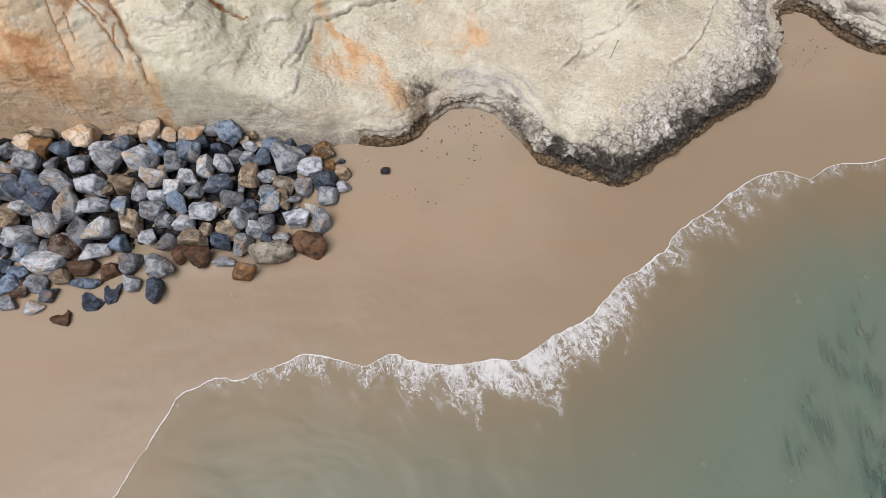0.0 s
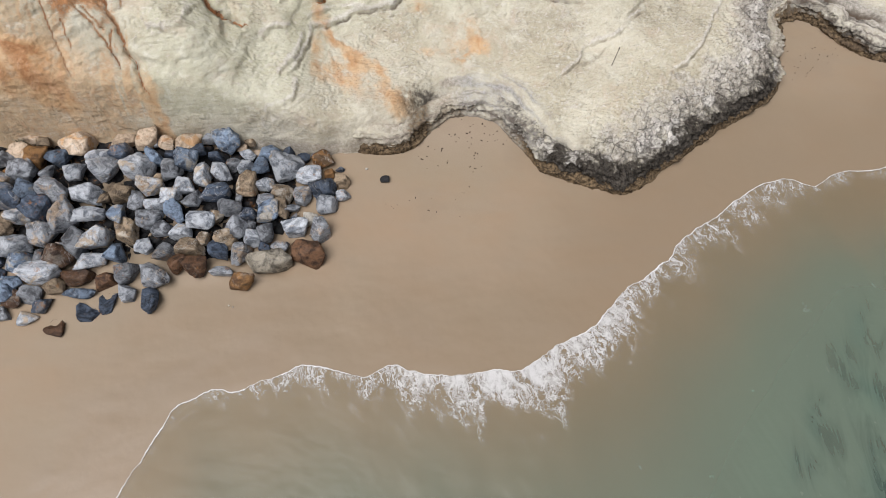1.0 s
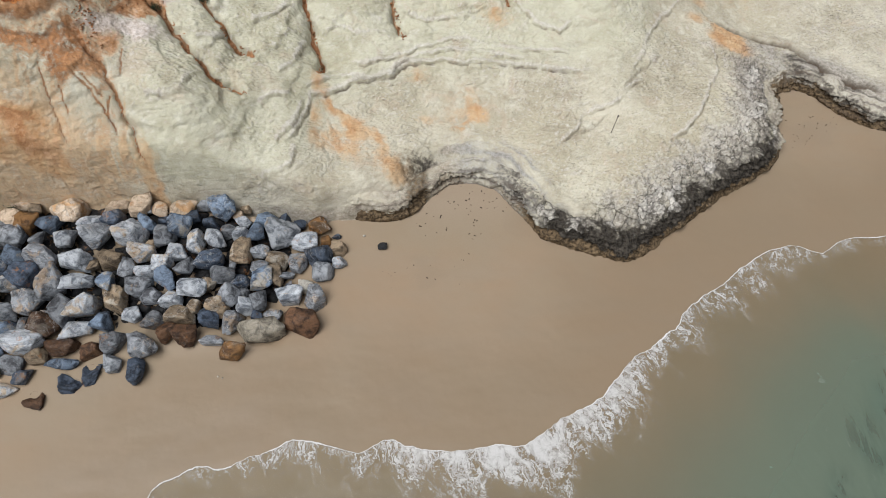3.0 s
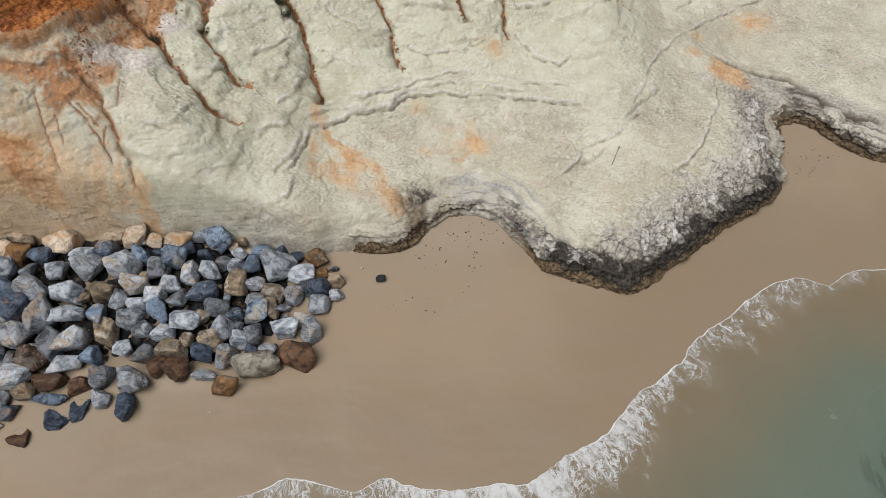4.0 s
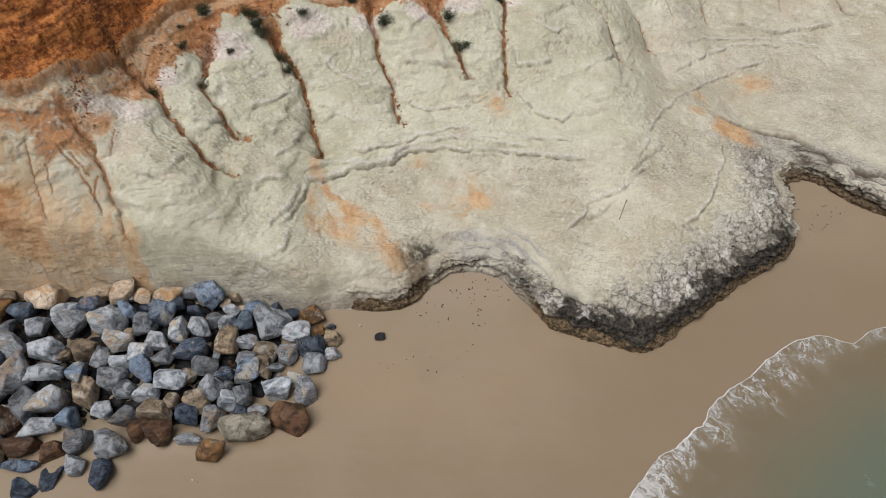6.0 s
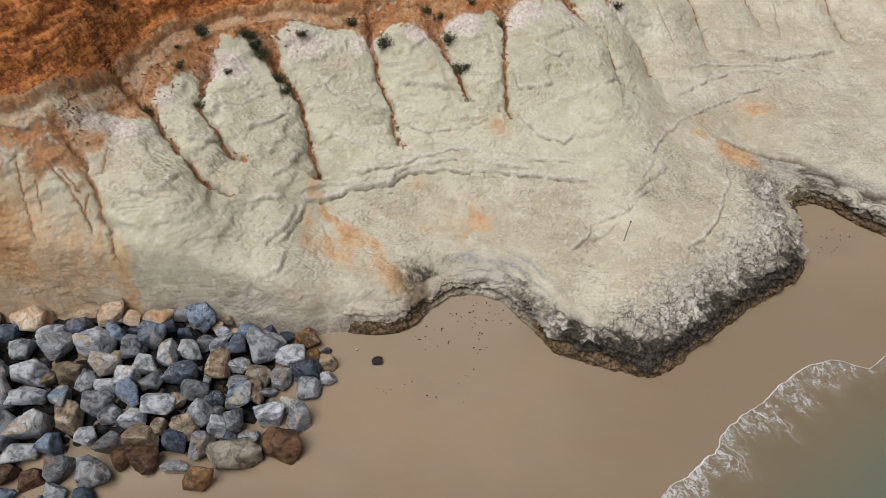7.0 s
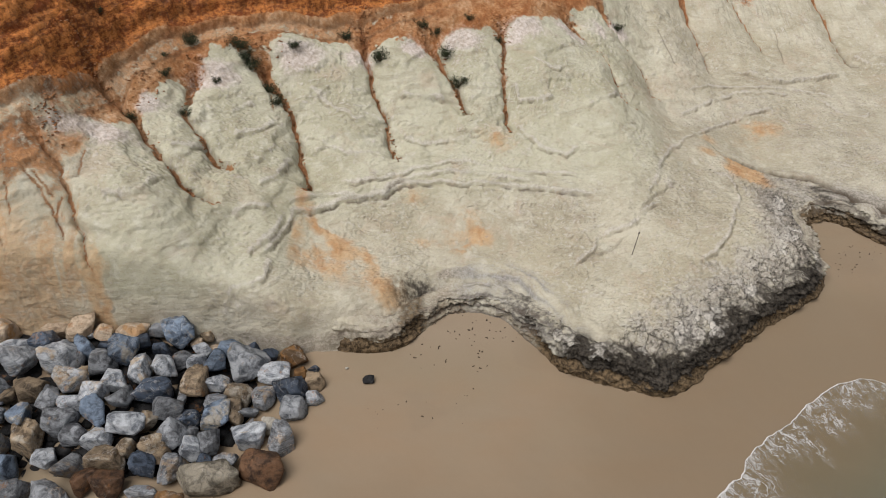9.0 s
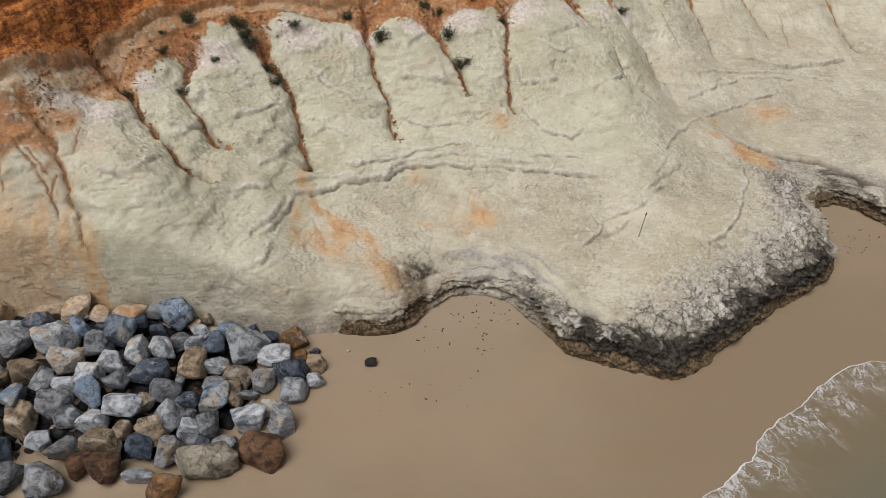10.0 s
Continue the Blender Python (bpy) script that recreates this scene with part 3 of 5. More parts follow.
# ---- sea ----
def sea():
    line = SHORE
    d = np.cumsum([0] + [math.dist(a, b) for a, b in zip(line, line[1:])])
    first = np.interp(-40, [p[0] for p in line], d)
    s = np.concatenate([np.linspace(0, first, 40, endpoint=False), first + np.arange(0, 26, 0.4), first + np.arange(26, 66, 0.05), first + np.arange(66, 92, 0.4), np.linspace(first + 92, d[-1], 40)])
    even = np.arange(0, d[-1], 0.05)
    soft = np.ones(7) / 7
    ex, ey = (np.convolve(np.pad(np.interp(even, d, [p[k] for p in line]), 3, "edge"), soft, "valid") for k in (0, 1))
    wide = np.ones(61) / 61
    tx, ty = (np.convolve(np.pad(np.gradient(a), 30, "edge"), wide, "valid") for a in (ex, ey))
    n = np.hypot(tx, ty)
    lx, ly, nx, ny = (np.interp(s, even, a) for a in (ex, ey, ty / n, -tx / n))
    frill = 0.10 * fbm((s - first) * 0.9, s * 0, 4, 31) + 0.02 * fbm((s - first) * 5, s * 0, 2, 33)
    off = np.concatenate([np.arange(0, 4.0, 0.05), 4.0 * 1.12 ** np.arange(0, 58)])
    S, O = np.meshgrid(s - first, off)
    # rows leave the shore at right angles and soon all run the same way out to sea
    mixer = ramp(-0.3, 1.8, O)
    dirx, diry = nx * (1 - mixer) + 0.45 * mixer, ny * (1 - mixer) - 0.89 * mixer
    stride = np.diff(off, prepend=0.0)[:, None]
    WX = lx[None, :] + np.cumsum(dirx * stride, axis=0) - dirx * frill[None, :] * ramp(2.5, 0, O)
    WY = ly[None, :] + np.cumsum(diry * stride, axis=0) - diry * frill[None, :] * ramp(2.5, 0, O)
    WX, WY, S, O = (a.ravel() for a in (WX, WY, S, O))
    lip = 0.035 * np.exp(-((O - 0.05) / 0.07) ** 2)
    WZ = np.maximum(beach(WX, WY) + 0.012 + 0.03 * ramp(0, 1.0, O), -0.62) + lip
    WZ = WZ + ramp(0.1, 1.5, O) * (0.018 * fbm(WX * 0.9, WY * 0.9, 3, 41) + 0.006 * fbm(WX * 4, WY * 4, 2, 43))
    strong = np.interp(WX, (-8, -3, 0.5, 1.5, 3, 5, 8, 10, 12, 14, 16, 19), (0.12, 0.4, 0.55, 0.85, 1.0, 1.0, 0.8, 0.45, 0.38, 0.4, 0.28, 0.25))
    band = np.interp(WX, (-8, -2, 1.0, 3.5, 7, 10, 12.5, 14.5, 16, 18), (0.5, 1.2, 1.7, 1.7, 1.6, 1.1, 1.9, 1.9, 0.9, 0.8)) * (1 + 0.55 * fbm(S * 0.8, S * 0, 3, 51))
    foam = strong * ramp(1.15, 0.1, O / band)
    foam = np.maximum(foam, 0.34 * strong * ramp(2.2, 0.8, O / band) * ramp(-0.1, 0.35, fbm(S * 0.8, O * 0.35, 3, 53)))
    lace = np.exp(-(O / (0.062 + 0.022 * fbm(S * 1.7, S * 0, 3, 57))) ** 2) * np.interp(WX, (-9, -7, 20), (0.7, 1.0, 0.95)) * (0.88 + 0.25 * fbm(S * 0.6, S * 0, 3, 59))
    depth = 1 - np.exp(-0.2 * np.clip(O - 0.1, 0, None) - 0.06 * np.clip(WX - 8, 0, 8) * ramp(1.5, 5, O))
    me = mesh_from("sea", np.stack([WX, WY, WZ], -1), grid_faces(len(s), len(off))[:, ::-1], WATER, {"water": np.stack([depth, foam, lace], -1)},
                   vectors={"shore": np.stack([S, O, weed_near(WX, WY)], -1)})
    return tagged(new("water", me), "shallow green sea with a white foam edge on sand", "water", kind="structure")


sea()

# ---- cliff ----
WEST_GULLIES = [  # line from the head down, width of the bed, depth
    ([(-9.9, 4.6), (-9.37, 4.1), (-8.97, 3.63), (-8.55, 2.97), (-8.16, 2.16), (-7.85, 1.5), (-7.8, 1.2)], 0.10, 0.22),
    ([(-9.2, 7.6), (-8.62, 6.97), (-7.56, 6.43), (-6.63, 5.22), (-5.62, 4.35), (-4.6, 4.1)], 0.14, 0.42),
    ([(-6.3, 9.4), (-6.36, 8.47), (-6.4, 7.31), (-5.48, 6.19), (-4.4, 5.72)], 0.12, 0.40),
    ([(-4.4, 10.6), (-4.15, 9.85), (-3.48, 9.43), (-3.08, 8.57), (-2.74, 7.58), (-2.42, 6.62), (-2.4, 5.7)], 0.13, 0.42),
    ([(-0.9, 13.2), (-0.75, 12.2), (-0.31, 10.28), (0.2, 9.33), (0.56, 8.29), (0.73, 7.6)], 0.12, 0.40),
    ([(1.5, 13.0), (2.17, 11.97), (2.73, 10.78), (2.99, 10.3), (3.4, 9.7)], 0.10, 0.36),
    ([(4.5, 14.0), (4.63, 13.1), (4.65, 12.13), (4.65, 10.56), (4.74, 9.2)], 0.10, 0.30),
]
EAST_GULLIES = [
    ([(7.2, 15.8), (8.03, 15.1), (9.1, 14.1), (9.59, 12.41), (10.0, 11.4)], 0.08, 0.34),
    ([(9.2, 17.8), (9.67, 16.87), (11.1, 16.2), (11.5, 15.3), (11.8, 14.1)], 0.10, 0.34),
    ([(14.6, 23.5), (14.9, 21.1), (15.0, 18.9), (15.3, 16.6)], 0.09, 0.34),
    ([(17.2, 25.5), (17.6, 23), (18.6, 19.0)], 0.06, 0.22),
    ([(22.2, 26), (22.4, 22.1), (22.4, 19.3), (23.6, 18.3)], 0.10, 0.30),
]
GULLIES = WEST_GULLIES + EAST_GULLIES
# thin rills on the stained western face
RILLS = ([(-10.58, 3.18), (-10.48, 2.75), (-10.32, 2.24), (-10.12, 1.78), (-9.91, 1.33)], [(-10.02, 2.77), (-9.91, 2.42), (-9.81, 2.1)],
         [(-9.73, 3.26), (-9.53, 3.03), (-9.15, 2.79), (-8.83, 2.45), (-8.67, 2.23), (-8.47, 1.75)], [(-9.49, 3.21), (-9.22, 2.99), (-8.79, 2.78)],
         [(-8.7, 2.95), (-8.74, 2.32), (-8.47, 1.75)], [(-8.38, 4.42), (-8.4, 3.41)], [(-5.01, 10.18), (-4.47, 10.05), (-3.86, 9.03), (-3.62, 8.22)],
         [(12.37, 18.77), (12.7, 17.3), (13.06, 16.17)], [(19.36, 21.6), (19.14, 19.71), (19.0, 18.46)])
# edges of harder beds: the high side lies to the left of each line
WEST_STEPS = (
    ([(-2.96, 4.69), (-2.67, 5.26), (-1.96, 5.84), (-1.41, 5.97), (-0.61, 5.99), (0.18, 6.31), (0.74, 6.83), (1.65, 7.22), (2.49, 7.41), (3.76, 7.39), (5.85, 7.1)], 0.10),
    ([(-1.79, 6.61), (-0.79, 6.42), (0.41, 6.85), (1.23, 7.31), (2.49, 7.85), (3.17, 7.89), (4.02, 7.65), (6.31, 7.51), (7.62, 7.59)], 0.08),
    ([(-3.81, 5.26), (-3.21, 5.79), (-2.83, 7.17)], 0.10), ([(-4.6, 3.55), (-4.3, 3.75), (-3.99, 4.2), (-3.62, 4.38), (-3.1, 4.6)], 0.12),
    ([(-3.7, 2.5), (-3.59, 2.79), (-3.4, 3.11), (-3.17, 3.51), (-3.02, 3.97), (-2.83, 4.7)], 0.12), ([(-4.45, 1.31), (-3.48, 1.47), (-3.0, 1.86), (-2.4, 2.6)], 0.06),
    ([(-4.23, 1.44), (-3.47, 1.75), (-3.09, 2.12), (-2.95, 2.9)], 0.09), ([(-7.67, 2.86), (-6.87, 2.84), (-6.4, 3.04), (-6.1, 4.2)], 0.10),
)
SPUR_STEPS = (
    ([(-6.46, 5.65), (-5.88, 5.83), (-5.3, 6.4)], 0.10), ([(-4.81, 6.9), (-3.98, 7.42), (-3.47, 8.12)], 0.12), ([(-5.86, 7.61), (-5.14, 7.71), (-4.27, 8.59)], 0.08),
    ([(-2.69, 9.82), (-1.92, 9.28), (-0.9, 8.84), (-0.4, 9.2)], 0.10), ([(0.6, 10.2), (0.76, 10.14), (1.54, 10.07), (2.4, 10.34)], 0.16), ([(0.68, 8.83), (1.46, 8.52), (3.18, 8.72)], 0.06),
    ([(4.86, 11.3), (5.18, 10.5), (5.89, 10.45), (6.62, 10.82)], 0.14), ([(7.6, 10.5), (7.87, 10.58), (8.99, 11.32), (9.8, 12.8)], 0.14),
    ([(4.83, 9.8), (5.79, 8.7), (6.81, 8.34), (7.39, 8.97)], 0.10), ([(-2.2, 8.0), (-1.2, 7.6), (0.2, 7.9)], 0.07), ([(5.6, 12.3), (6.6, 12.0), (7.6, 12.5)], 0.08),
)
EAST_STEPS = (
    ([(9.34, 6.44), (10.11, 7.88), (10.77, 9.3), (11.74, 10.78), (13.43, 12.56), (14.85, 13.68), (15.86, 14.37), (16.99, 14.75), (17.39, 13.98), (17.35, 12.87)], 0.10),
    ([(12.09, 13.03), (12.59, 13.43), (13.79, 14.42), (14.56, 14.98), (15.85, 15.74), (17.35, 15.97), (18.58, 15.81)], 0.10),
    ([(13.12, 14.98), (14.43, 15.87), (15.29, 16.05), (17.11, 16.29), (18.81, 16.43), (20.06, 16.2), (20.7, 15.55)], 0.10),
    ([(16.2, 17.5), (16.61, 17.34), (17.39, 17.0), (18.04, 16.85), (19.12, 17.3), (20.07, 17.42), (21.73, 18.09)], 0.25), ([(22.7, 19.66), (23.13, 19.02), (24.1, 18.27)], 0.16),
    ([(19.27, 16.14), (19.84, 15.53), (20.11, 14.59), (21.14, 14.27), (21.67, 14.88)], 0.08),
    ([(10.5, 3.8), (11.3, 4.41), (11.93, 5.02), (12.36, 5.67), (12.74, 6.65), (13.39, 7.82), (13.6, 8.77), (13.32, 9.19), (12.4, 9.4)], 0.14),
    ([(6.39, 3.63), (7.28, 4.4), (7.54, 5.08), (8.22, 5.32), (8.88, 5.49), (9.28, 6.06), (10.13, 6.75)], 0.10),
)
SKIRT = [(-60, 6), (-14, 2.6), (-10.5, 3.6), (-9.66, 4.0), (-9.25, 4.7), (-8.7, 5.2), (-7.9, 5.5), (-7.3, 7.2), (-6.4, 8.7), (-5.5, 9.8), (-4.6, 10.0),
         (-3.3, 11.0), (-1.7, 11.6), (0.2, 12.0), (1.8, 12.3), (3.3, 12.8), (4.9, 13.4), (6.9, 14.4), (9.0, 16.8), (10.9, 19.5), (15, 24), (30, 32), (90, 60)]
RED_LEDGE = [(-60, 8), (-14, 3.6), (-10.57, 4.62), (-10, 5.1), (-9.2, 6.0), (-8.9, 6.8), (-8.3, 8.3), (-7.55, 9.6), (-6, 11.1), (-4.3, 12.05), (-2.6, 12.45), (-1.8, 13.1), (0.1, 13.7), (1.8, 14.5), (6, 18), (14, 27), (60, 60)]
SHELF = [(-3.4, 2.5), (-2.95, 3.6), (-2.55, 4.9), (-1.35, 5.75), (0.3, 6.3), (0.9, 6.85), (2.5, 6.97), (4.4, 7.05), (6.4, 6.75), (8.4, 6.9)]
DARK_CRACK = [(13.6, 10.9), (15.0, 10.5), (16.9, 9.7), (17.6, 8.6), (18.4, 7.6), (20, 6.6)]
HEAD_CRACK = [(6.8, 3.9), (7.5, 4.35), (8.4, 4.95), (9.2, 6.05), (10.4, 7.5), (11.4, 9.0)]


def near_line(line, x, y, reach):
    """along() for the places within reach of the line's box; elsewhere the distance is 99."""
    xs, ys = [p[0] for p in line], [p[1] for p in line]
    inside = (x > min(xs) - reach) & (x < max(xs) + reach) & (y > min(ys) - reach) & (y < max(ys) + reach)
    d, share, side = np.full(len(x), 99.0), np.zeros(len(x)), np.zeros(len(x))
    if inside.any():
        d[inside], share[inside], side[inside] = along(line, x[inside], y[inside])
    return d, share, side


def patch(x, y, px, py, rx, ry, turn=0.0):
    c, s = math.cos(turn), math.sin(turn)
    u, v = (x - px) * c + (y - py) * s, -(x - px) * s + (y - py) * c
    return np.exp(-((u / rx) ** 2 + (v / ry) ** 2))


def cliff_surface(x, y):
    """Height of the cliff and its masks: stains, cracks and painted ledge shade."""
    z, d = coarse_cliff(x, y, 0.10 * fbm(x * 1.3, y * 1.3, 3, 201) * ramp(-0.8, 0.6, x))
    inner = ramp(0.1, 1.6, d)
    skirt_d, _, skirt_side = along(SKIRT, x, y)
    above = skirt_d * skirt_side
    red_d, _, red_side = along(RED_LEDGE, x, y + 0.32)
    over = red_d * red_side
    rough = fbm(x * 0.35, y * 0.35, 4, 61)
    mid = fbm(x * 1.1 + 0.3 * rough, y * 1.1, 4, 65)
    small = fbm(x * 3.7, y * 3.7, 4, 71, 0.6)
    split = 4.5 * fbm(x * 0.42 + 0.25 * mid, y * 0.75 + 0.15 * mid, 4, 63) + 0.25 * small
    level = np.floor(split)
    plates = level + ramp(0.43, 0.57, split - level) - split
    chips = 4.0 * fbm(x * 1.0 + 0.2 * mid, y * 1.6, 4, 163, 0.55) + 0.2 * small
    chips = np.floor(chips) + ramp(0.42, 0.58, chips - np.floor(chips)) - chips
    where = ramp(-0.5, 0.25, fbm(x * 0.3, y * 0.3, 2, 167))
    z = z + inner * (0.15 * fbm(x * 0.35, y * 0.35, 2, 61, 0.4) + 0.014 * mid + 0.075 * plates * (0.4 + 0.6 * where) + 0.032 * chips * where)
    # pale chipped plate edges double as highlights; thin riser shadows are painted in
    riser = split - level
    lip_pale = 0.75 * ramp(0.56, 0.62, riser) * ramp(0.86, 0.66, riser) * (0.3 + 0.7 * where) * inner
    riser_shade = 0.34 * np.exp(-((riser - 0.47) / 0.045) ** 2) * where * inner * ramp(-0.2, 0.3, fbm(x * 1.4, y * 1.4, 2, 169))
    # flutes: a slot with rounded shoulders at every gully
    bed = np.zeros(len(x))
    wx, wy = 0.13 * fbm(x * 1.3, y * 1.3, 4, 81), 0.13 * fbm(x * 1.3, y * 1.3, 4, 87)
    slot, apart = np.zeros(len(x)), np.full(len(x), 9.0)
    for line, width, depth in GULLIES:
        g, share, side = along(line, x + wx, y + wy)
        fade = ramp(0.0, 0.12, share) * ramp(1.0, 0.86, share) + 0.02
        apart = np.minimum(apart, g)
        z = z - fade * depth * (1.5 * np.exp(-(g / 0.7)) + 0.5 * np.exp(-(g / width) ** 2))
        spread = (0.6 if line[0][0] < -9.5 else 1.0) * width * (1.05 - 0.75 * share + 1.6 * ramp(0.32, 0.0, share) + np.maximum(0.5 * fbm(x * 2.3, y * 2.3, 2, 83), -0.22))
        bed = np.maximum(bed, ramp(1.25, 0.5, g / spread) * ramp(1.0, 0.9, share) * ramp(0.0, 0.05, share))
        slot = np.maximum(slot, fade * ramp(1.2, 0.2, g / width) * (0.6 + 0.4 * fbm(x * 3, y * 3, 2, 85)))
    # beds of harder rock that stand out along the contours
    def terraces(v, step, sharp):
        q = v / step
        f = q - np.floor(q)
        return step * (np.floor(q) + ramp(0.5 - sharp, 0.5 + sharp, f)) - v
    layered = ramp(5.0, 6.4, y + 0.2 * rough - 0.35 * np.clip(x - 8, 0, 6)) * ramp(10.2, 8.2, y - 0.25 * np.clip(x - 6, 0, 20)) * ramp(-3.2, -1.6, x)
    foot = ramp(3.0, 1.7, z) * ramp(-2.8, -4.6, x)
    bent = z + 0.12 * mid + 0.10 * rough
    z = z + foot * 0.35 * terraces(bent, 0.24, 0.25) + inner * ramp(2.2, 3.4, z) * ramp(0.3, -0.3, above) * (0.12 * terraces(bent + 0.5 * rough, 0.9, 0.10) + 0.14 * terraces(bent - 0.3 * mid, 0.42, 0.10) * ramp(-0.2, 0.4, fbm(x * 0.5, y * 0.5, 2, 173)))
    # ledges of harder beds, with shade painted as a dark line beneath, and cracks
    dark_line = np.zeros(len(x))
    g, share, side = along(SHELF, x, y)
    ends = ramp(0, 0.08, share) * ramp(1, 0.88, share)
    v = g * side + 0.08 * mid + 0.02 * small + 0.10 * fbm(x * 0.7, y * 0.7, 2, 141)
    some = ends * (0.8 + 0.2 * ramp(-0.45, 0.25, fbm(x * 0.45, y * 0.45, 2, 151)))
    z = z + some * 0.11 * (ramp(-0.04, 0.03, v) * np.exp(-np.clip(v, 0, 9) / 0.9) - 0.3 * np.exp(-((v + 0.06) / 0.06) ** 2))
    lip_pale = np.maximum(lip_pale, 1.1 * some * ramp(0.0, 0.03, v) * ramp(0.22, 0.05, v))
    dark_line = np.maximum(dark_line, some * np.exp(-((v + 0.04) / 0.032) ** 2) * ramp(-0.45, 0.3, fbm(x * 1.6, y * 1.6, 2, 161)))
    thin = fbm(share * 9.0, g * side * 5.0 + 0.5 * mid, 3, 181)
    dark_line = np.maximum(dark_line, 0.15 * ends * ramp(0.25, 0.5, thin) * ramp(1.3, 0.6, np.abs(g * side - 0.5)))
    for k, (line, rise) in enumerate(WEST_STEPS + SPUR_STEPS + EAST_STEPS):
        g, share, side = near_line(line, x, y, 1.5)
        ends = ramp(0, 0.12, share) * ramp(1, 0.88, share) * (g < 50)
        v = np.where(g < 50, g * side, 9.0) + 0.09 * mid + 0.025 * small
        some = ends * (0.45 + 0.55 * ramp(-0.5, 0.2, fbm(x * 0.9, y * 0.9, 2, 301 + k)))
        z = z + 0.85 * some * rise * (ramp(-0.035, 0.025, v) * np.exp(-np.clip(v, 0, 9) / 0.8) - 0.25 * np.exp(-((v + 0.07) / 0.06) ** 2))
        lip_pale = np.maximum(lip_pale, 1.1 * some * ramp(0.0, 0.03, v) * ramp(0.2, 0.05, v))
        # shade beneath each bed edge, painted as a thin dark line
        dark_line = np.maximum(dark_line, 0.7 * some * np.exp(-((v + 0.03) / 0.024) ** 2) * ramp(-0.3, 0.3, fbm(x * 1.9, y * 1.9, 2, 341 + k)))
    rill = np.zeros(len(x))
    for k, line in enumerate(RILLS):
        g, share, side = near_line(line, x + 0.05 * mid, y + 0.05 * small, 0.6)
        some = ramp(0, 0.1, share) * ramp(1, 0.8, share)
        z = z - 0.04 * some * np.exp(-(g / 0.06) ** 2)
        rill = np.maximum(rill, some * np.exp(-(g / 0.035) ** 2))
    for line, deep in ((DARK_CRACK, 0.16), (HEAD_CRACK, 0.05)):
        g, share, side = along(line, x, y)
        gv = g * side + (0.06 if deep > 0.13 else 0.16) * mid + 0.05 * small
        ends = ramp(0, 0.1, share) * ramp(1, 0.9, share)
        gap = ends * (1.0 if deep > 0.13 else ramp(-0.35, 0.25, fbm(x * 0.8, y * 0.8, 2, 171)))
        z = z - deep * gap * np.exp(-(gv / 0.06) ** 2) + deep * 0.8 * gap * ramp(-0.02, 0.08, gv) * np.exp(-(g / 0.4) ** 2)
        dark_line = np.maximum(dark_line, (1.0 if deep > 0.13 else 0.4) * gap * np.exp(-(gv / 0.05) ** 2))
    # crusted rim of the headland
    head = ramp(6.5, 8.6, x) * ramp(16.5, 15.0, x)
    rim = head * ramp(0.15, 0.5, d) * ramp(2.7, 0.9, d + 0.5 * mid + 0.15 * small - 0.06 * np.clip(x - 8, 0, 6))
    lumps = 1 - np.abs(fbm(x * 3.2, y * 3.2, 4, 91, 0.65)) * 1.7
    z = z + rim * 0.15 * lumps + inner * 0.012 * small
    # red beds above the ledge, loose soil below it
    step = ramp(-0.06, 0.1, over + 0.16 * mid)
    fadeout = ramp(6.0, 0.0, x)
    z = z + fadeout * (0.26 * step + 0.40 * ramp(0.45, 0.6, over + 0.2 * mid) + 0.35 * ramp(1.0, 1.25, over + 0.25 * rough))
    z = z + fadeout * ramp(0.3, 0.8, over) * (0.9 * terraces(bent, 0.2, 0.12) + 0.02 * small)
    z = z + ramp(0.0, 0.5, above) * (0.02 * fbm(x * 6, y * 6, 3, 97, 0.7) - 0.06 * np.abs(fbm(x * 2.2 - 0.5 * y, y * 0.5, 3, 99)) * ramp(0.0, -0.4, over))
    # stains
    h = z - beach(x, y)
    # spur heads rise bare through the soil, which fills the hollows between them
    above = above - 0.32 * ramp(0.15, 0.9, apart) * ramp(-8.0, -6.5, x)
    soil = np.maximum(ramp(-0.12, 0.18, above + 0.35 * mid + 0.12 * small) * ramp(12, 8, x - 0.2 * np.clip(y - 14, 0, 20)) * (1 - 0.55 * ramp(7, 12, x)), bed)
    west_tan = ramp(-8.2, -9.0, x + 0.4 * mid) * ramp(2.2, 3.4, y + 0.5 * mid)
    soil = np.maximum(soil * (1 - 0.35 * west_tan), 0.60 * west_tan)
    red = ramp(0.06, 0.2, over + 0.14 * mid) * fadeout
    ledge = fadeout * ramp(-0.55, -0.4, over + 0.12 * mid) * ramp(0.0, -0.12, over + 0.12 * mid) * ramp(-0.6, 0.2, rough + mid)
    soil = soil * (1 - 0.42 * ledge)
    red = np.maximum(red, 0.5 * patch(x, y, 18.3, 23.6, 1.2, 0.8))
    # an orange fan spreads from the foot of a gully over the flat
    fan_x, fan_y = x + 2.5, 5.7 - y
    fan = ramp(-0.25, 0.05, fan_x + 0.02 * fan_y) * ramp(0.4, -0.4, fan_x + 0.6 * mid + 0.4 * rough - 0.35 - 1.75 * np.clip(fan_y - 0.4, 0, 1.4)) * ramp(3.3, 2.1, fan_y - 0.1 * fan_x) * ramp(-0.1, 0.3, fan_y)
    ochre = 0.5 * patch(x, y, -2.1, 4.7, 0.35, 0.5) + 0.35 * patch(x, y, -0.9, 3.7, 0.5, 0.4)
    ochre = ochre + 0.85 * patch(x, y, 2.75, 4.7, 0.4, 0.3) + 0.95 * patch(x, y, 3.5, 5.05, 0.45, 0.4) + 0.5 * patch(x, y, 1.7, 4.9, 0.6, 0.28) + 0.35 * patch(x, y, 15.5, 12.3, 1.3, 1.2)
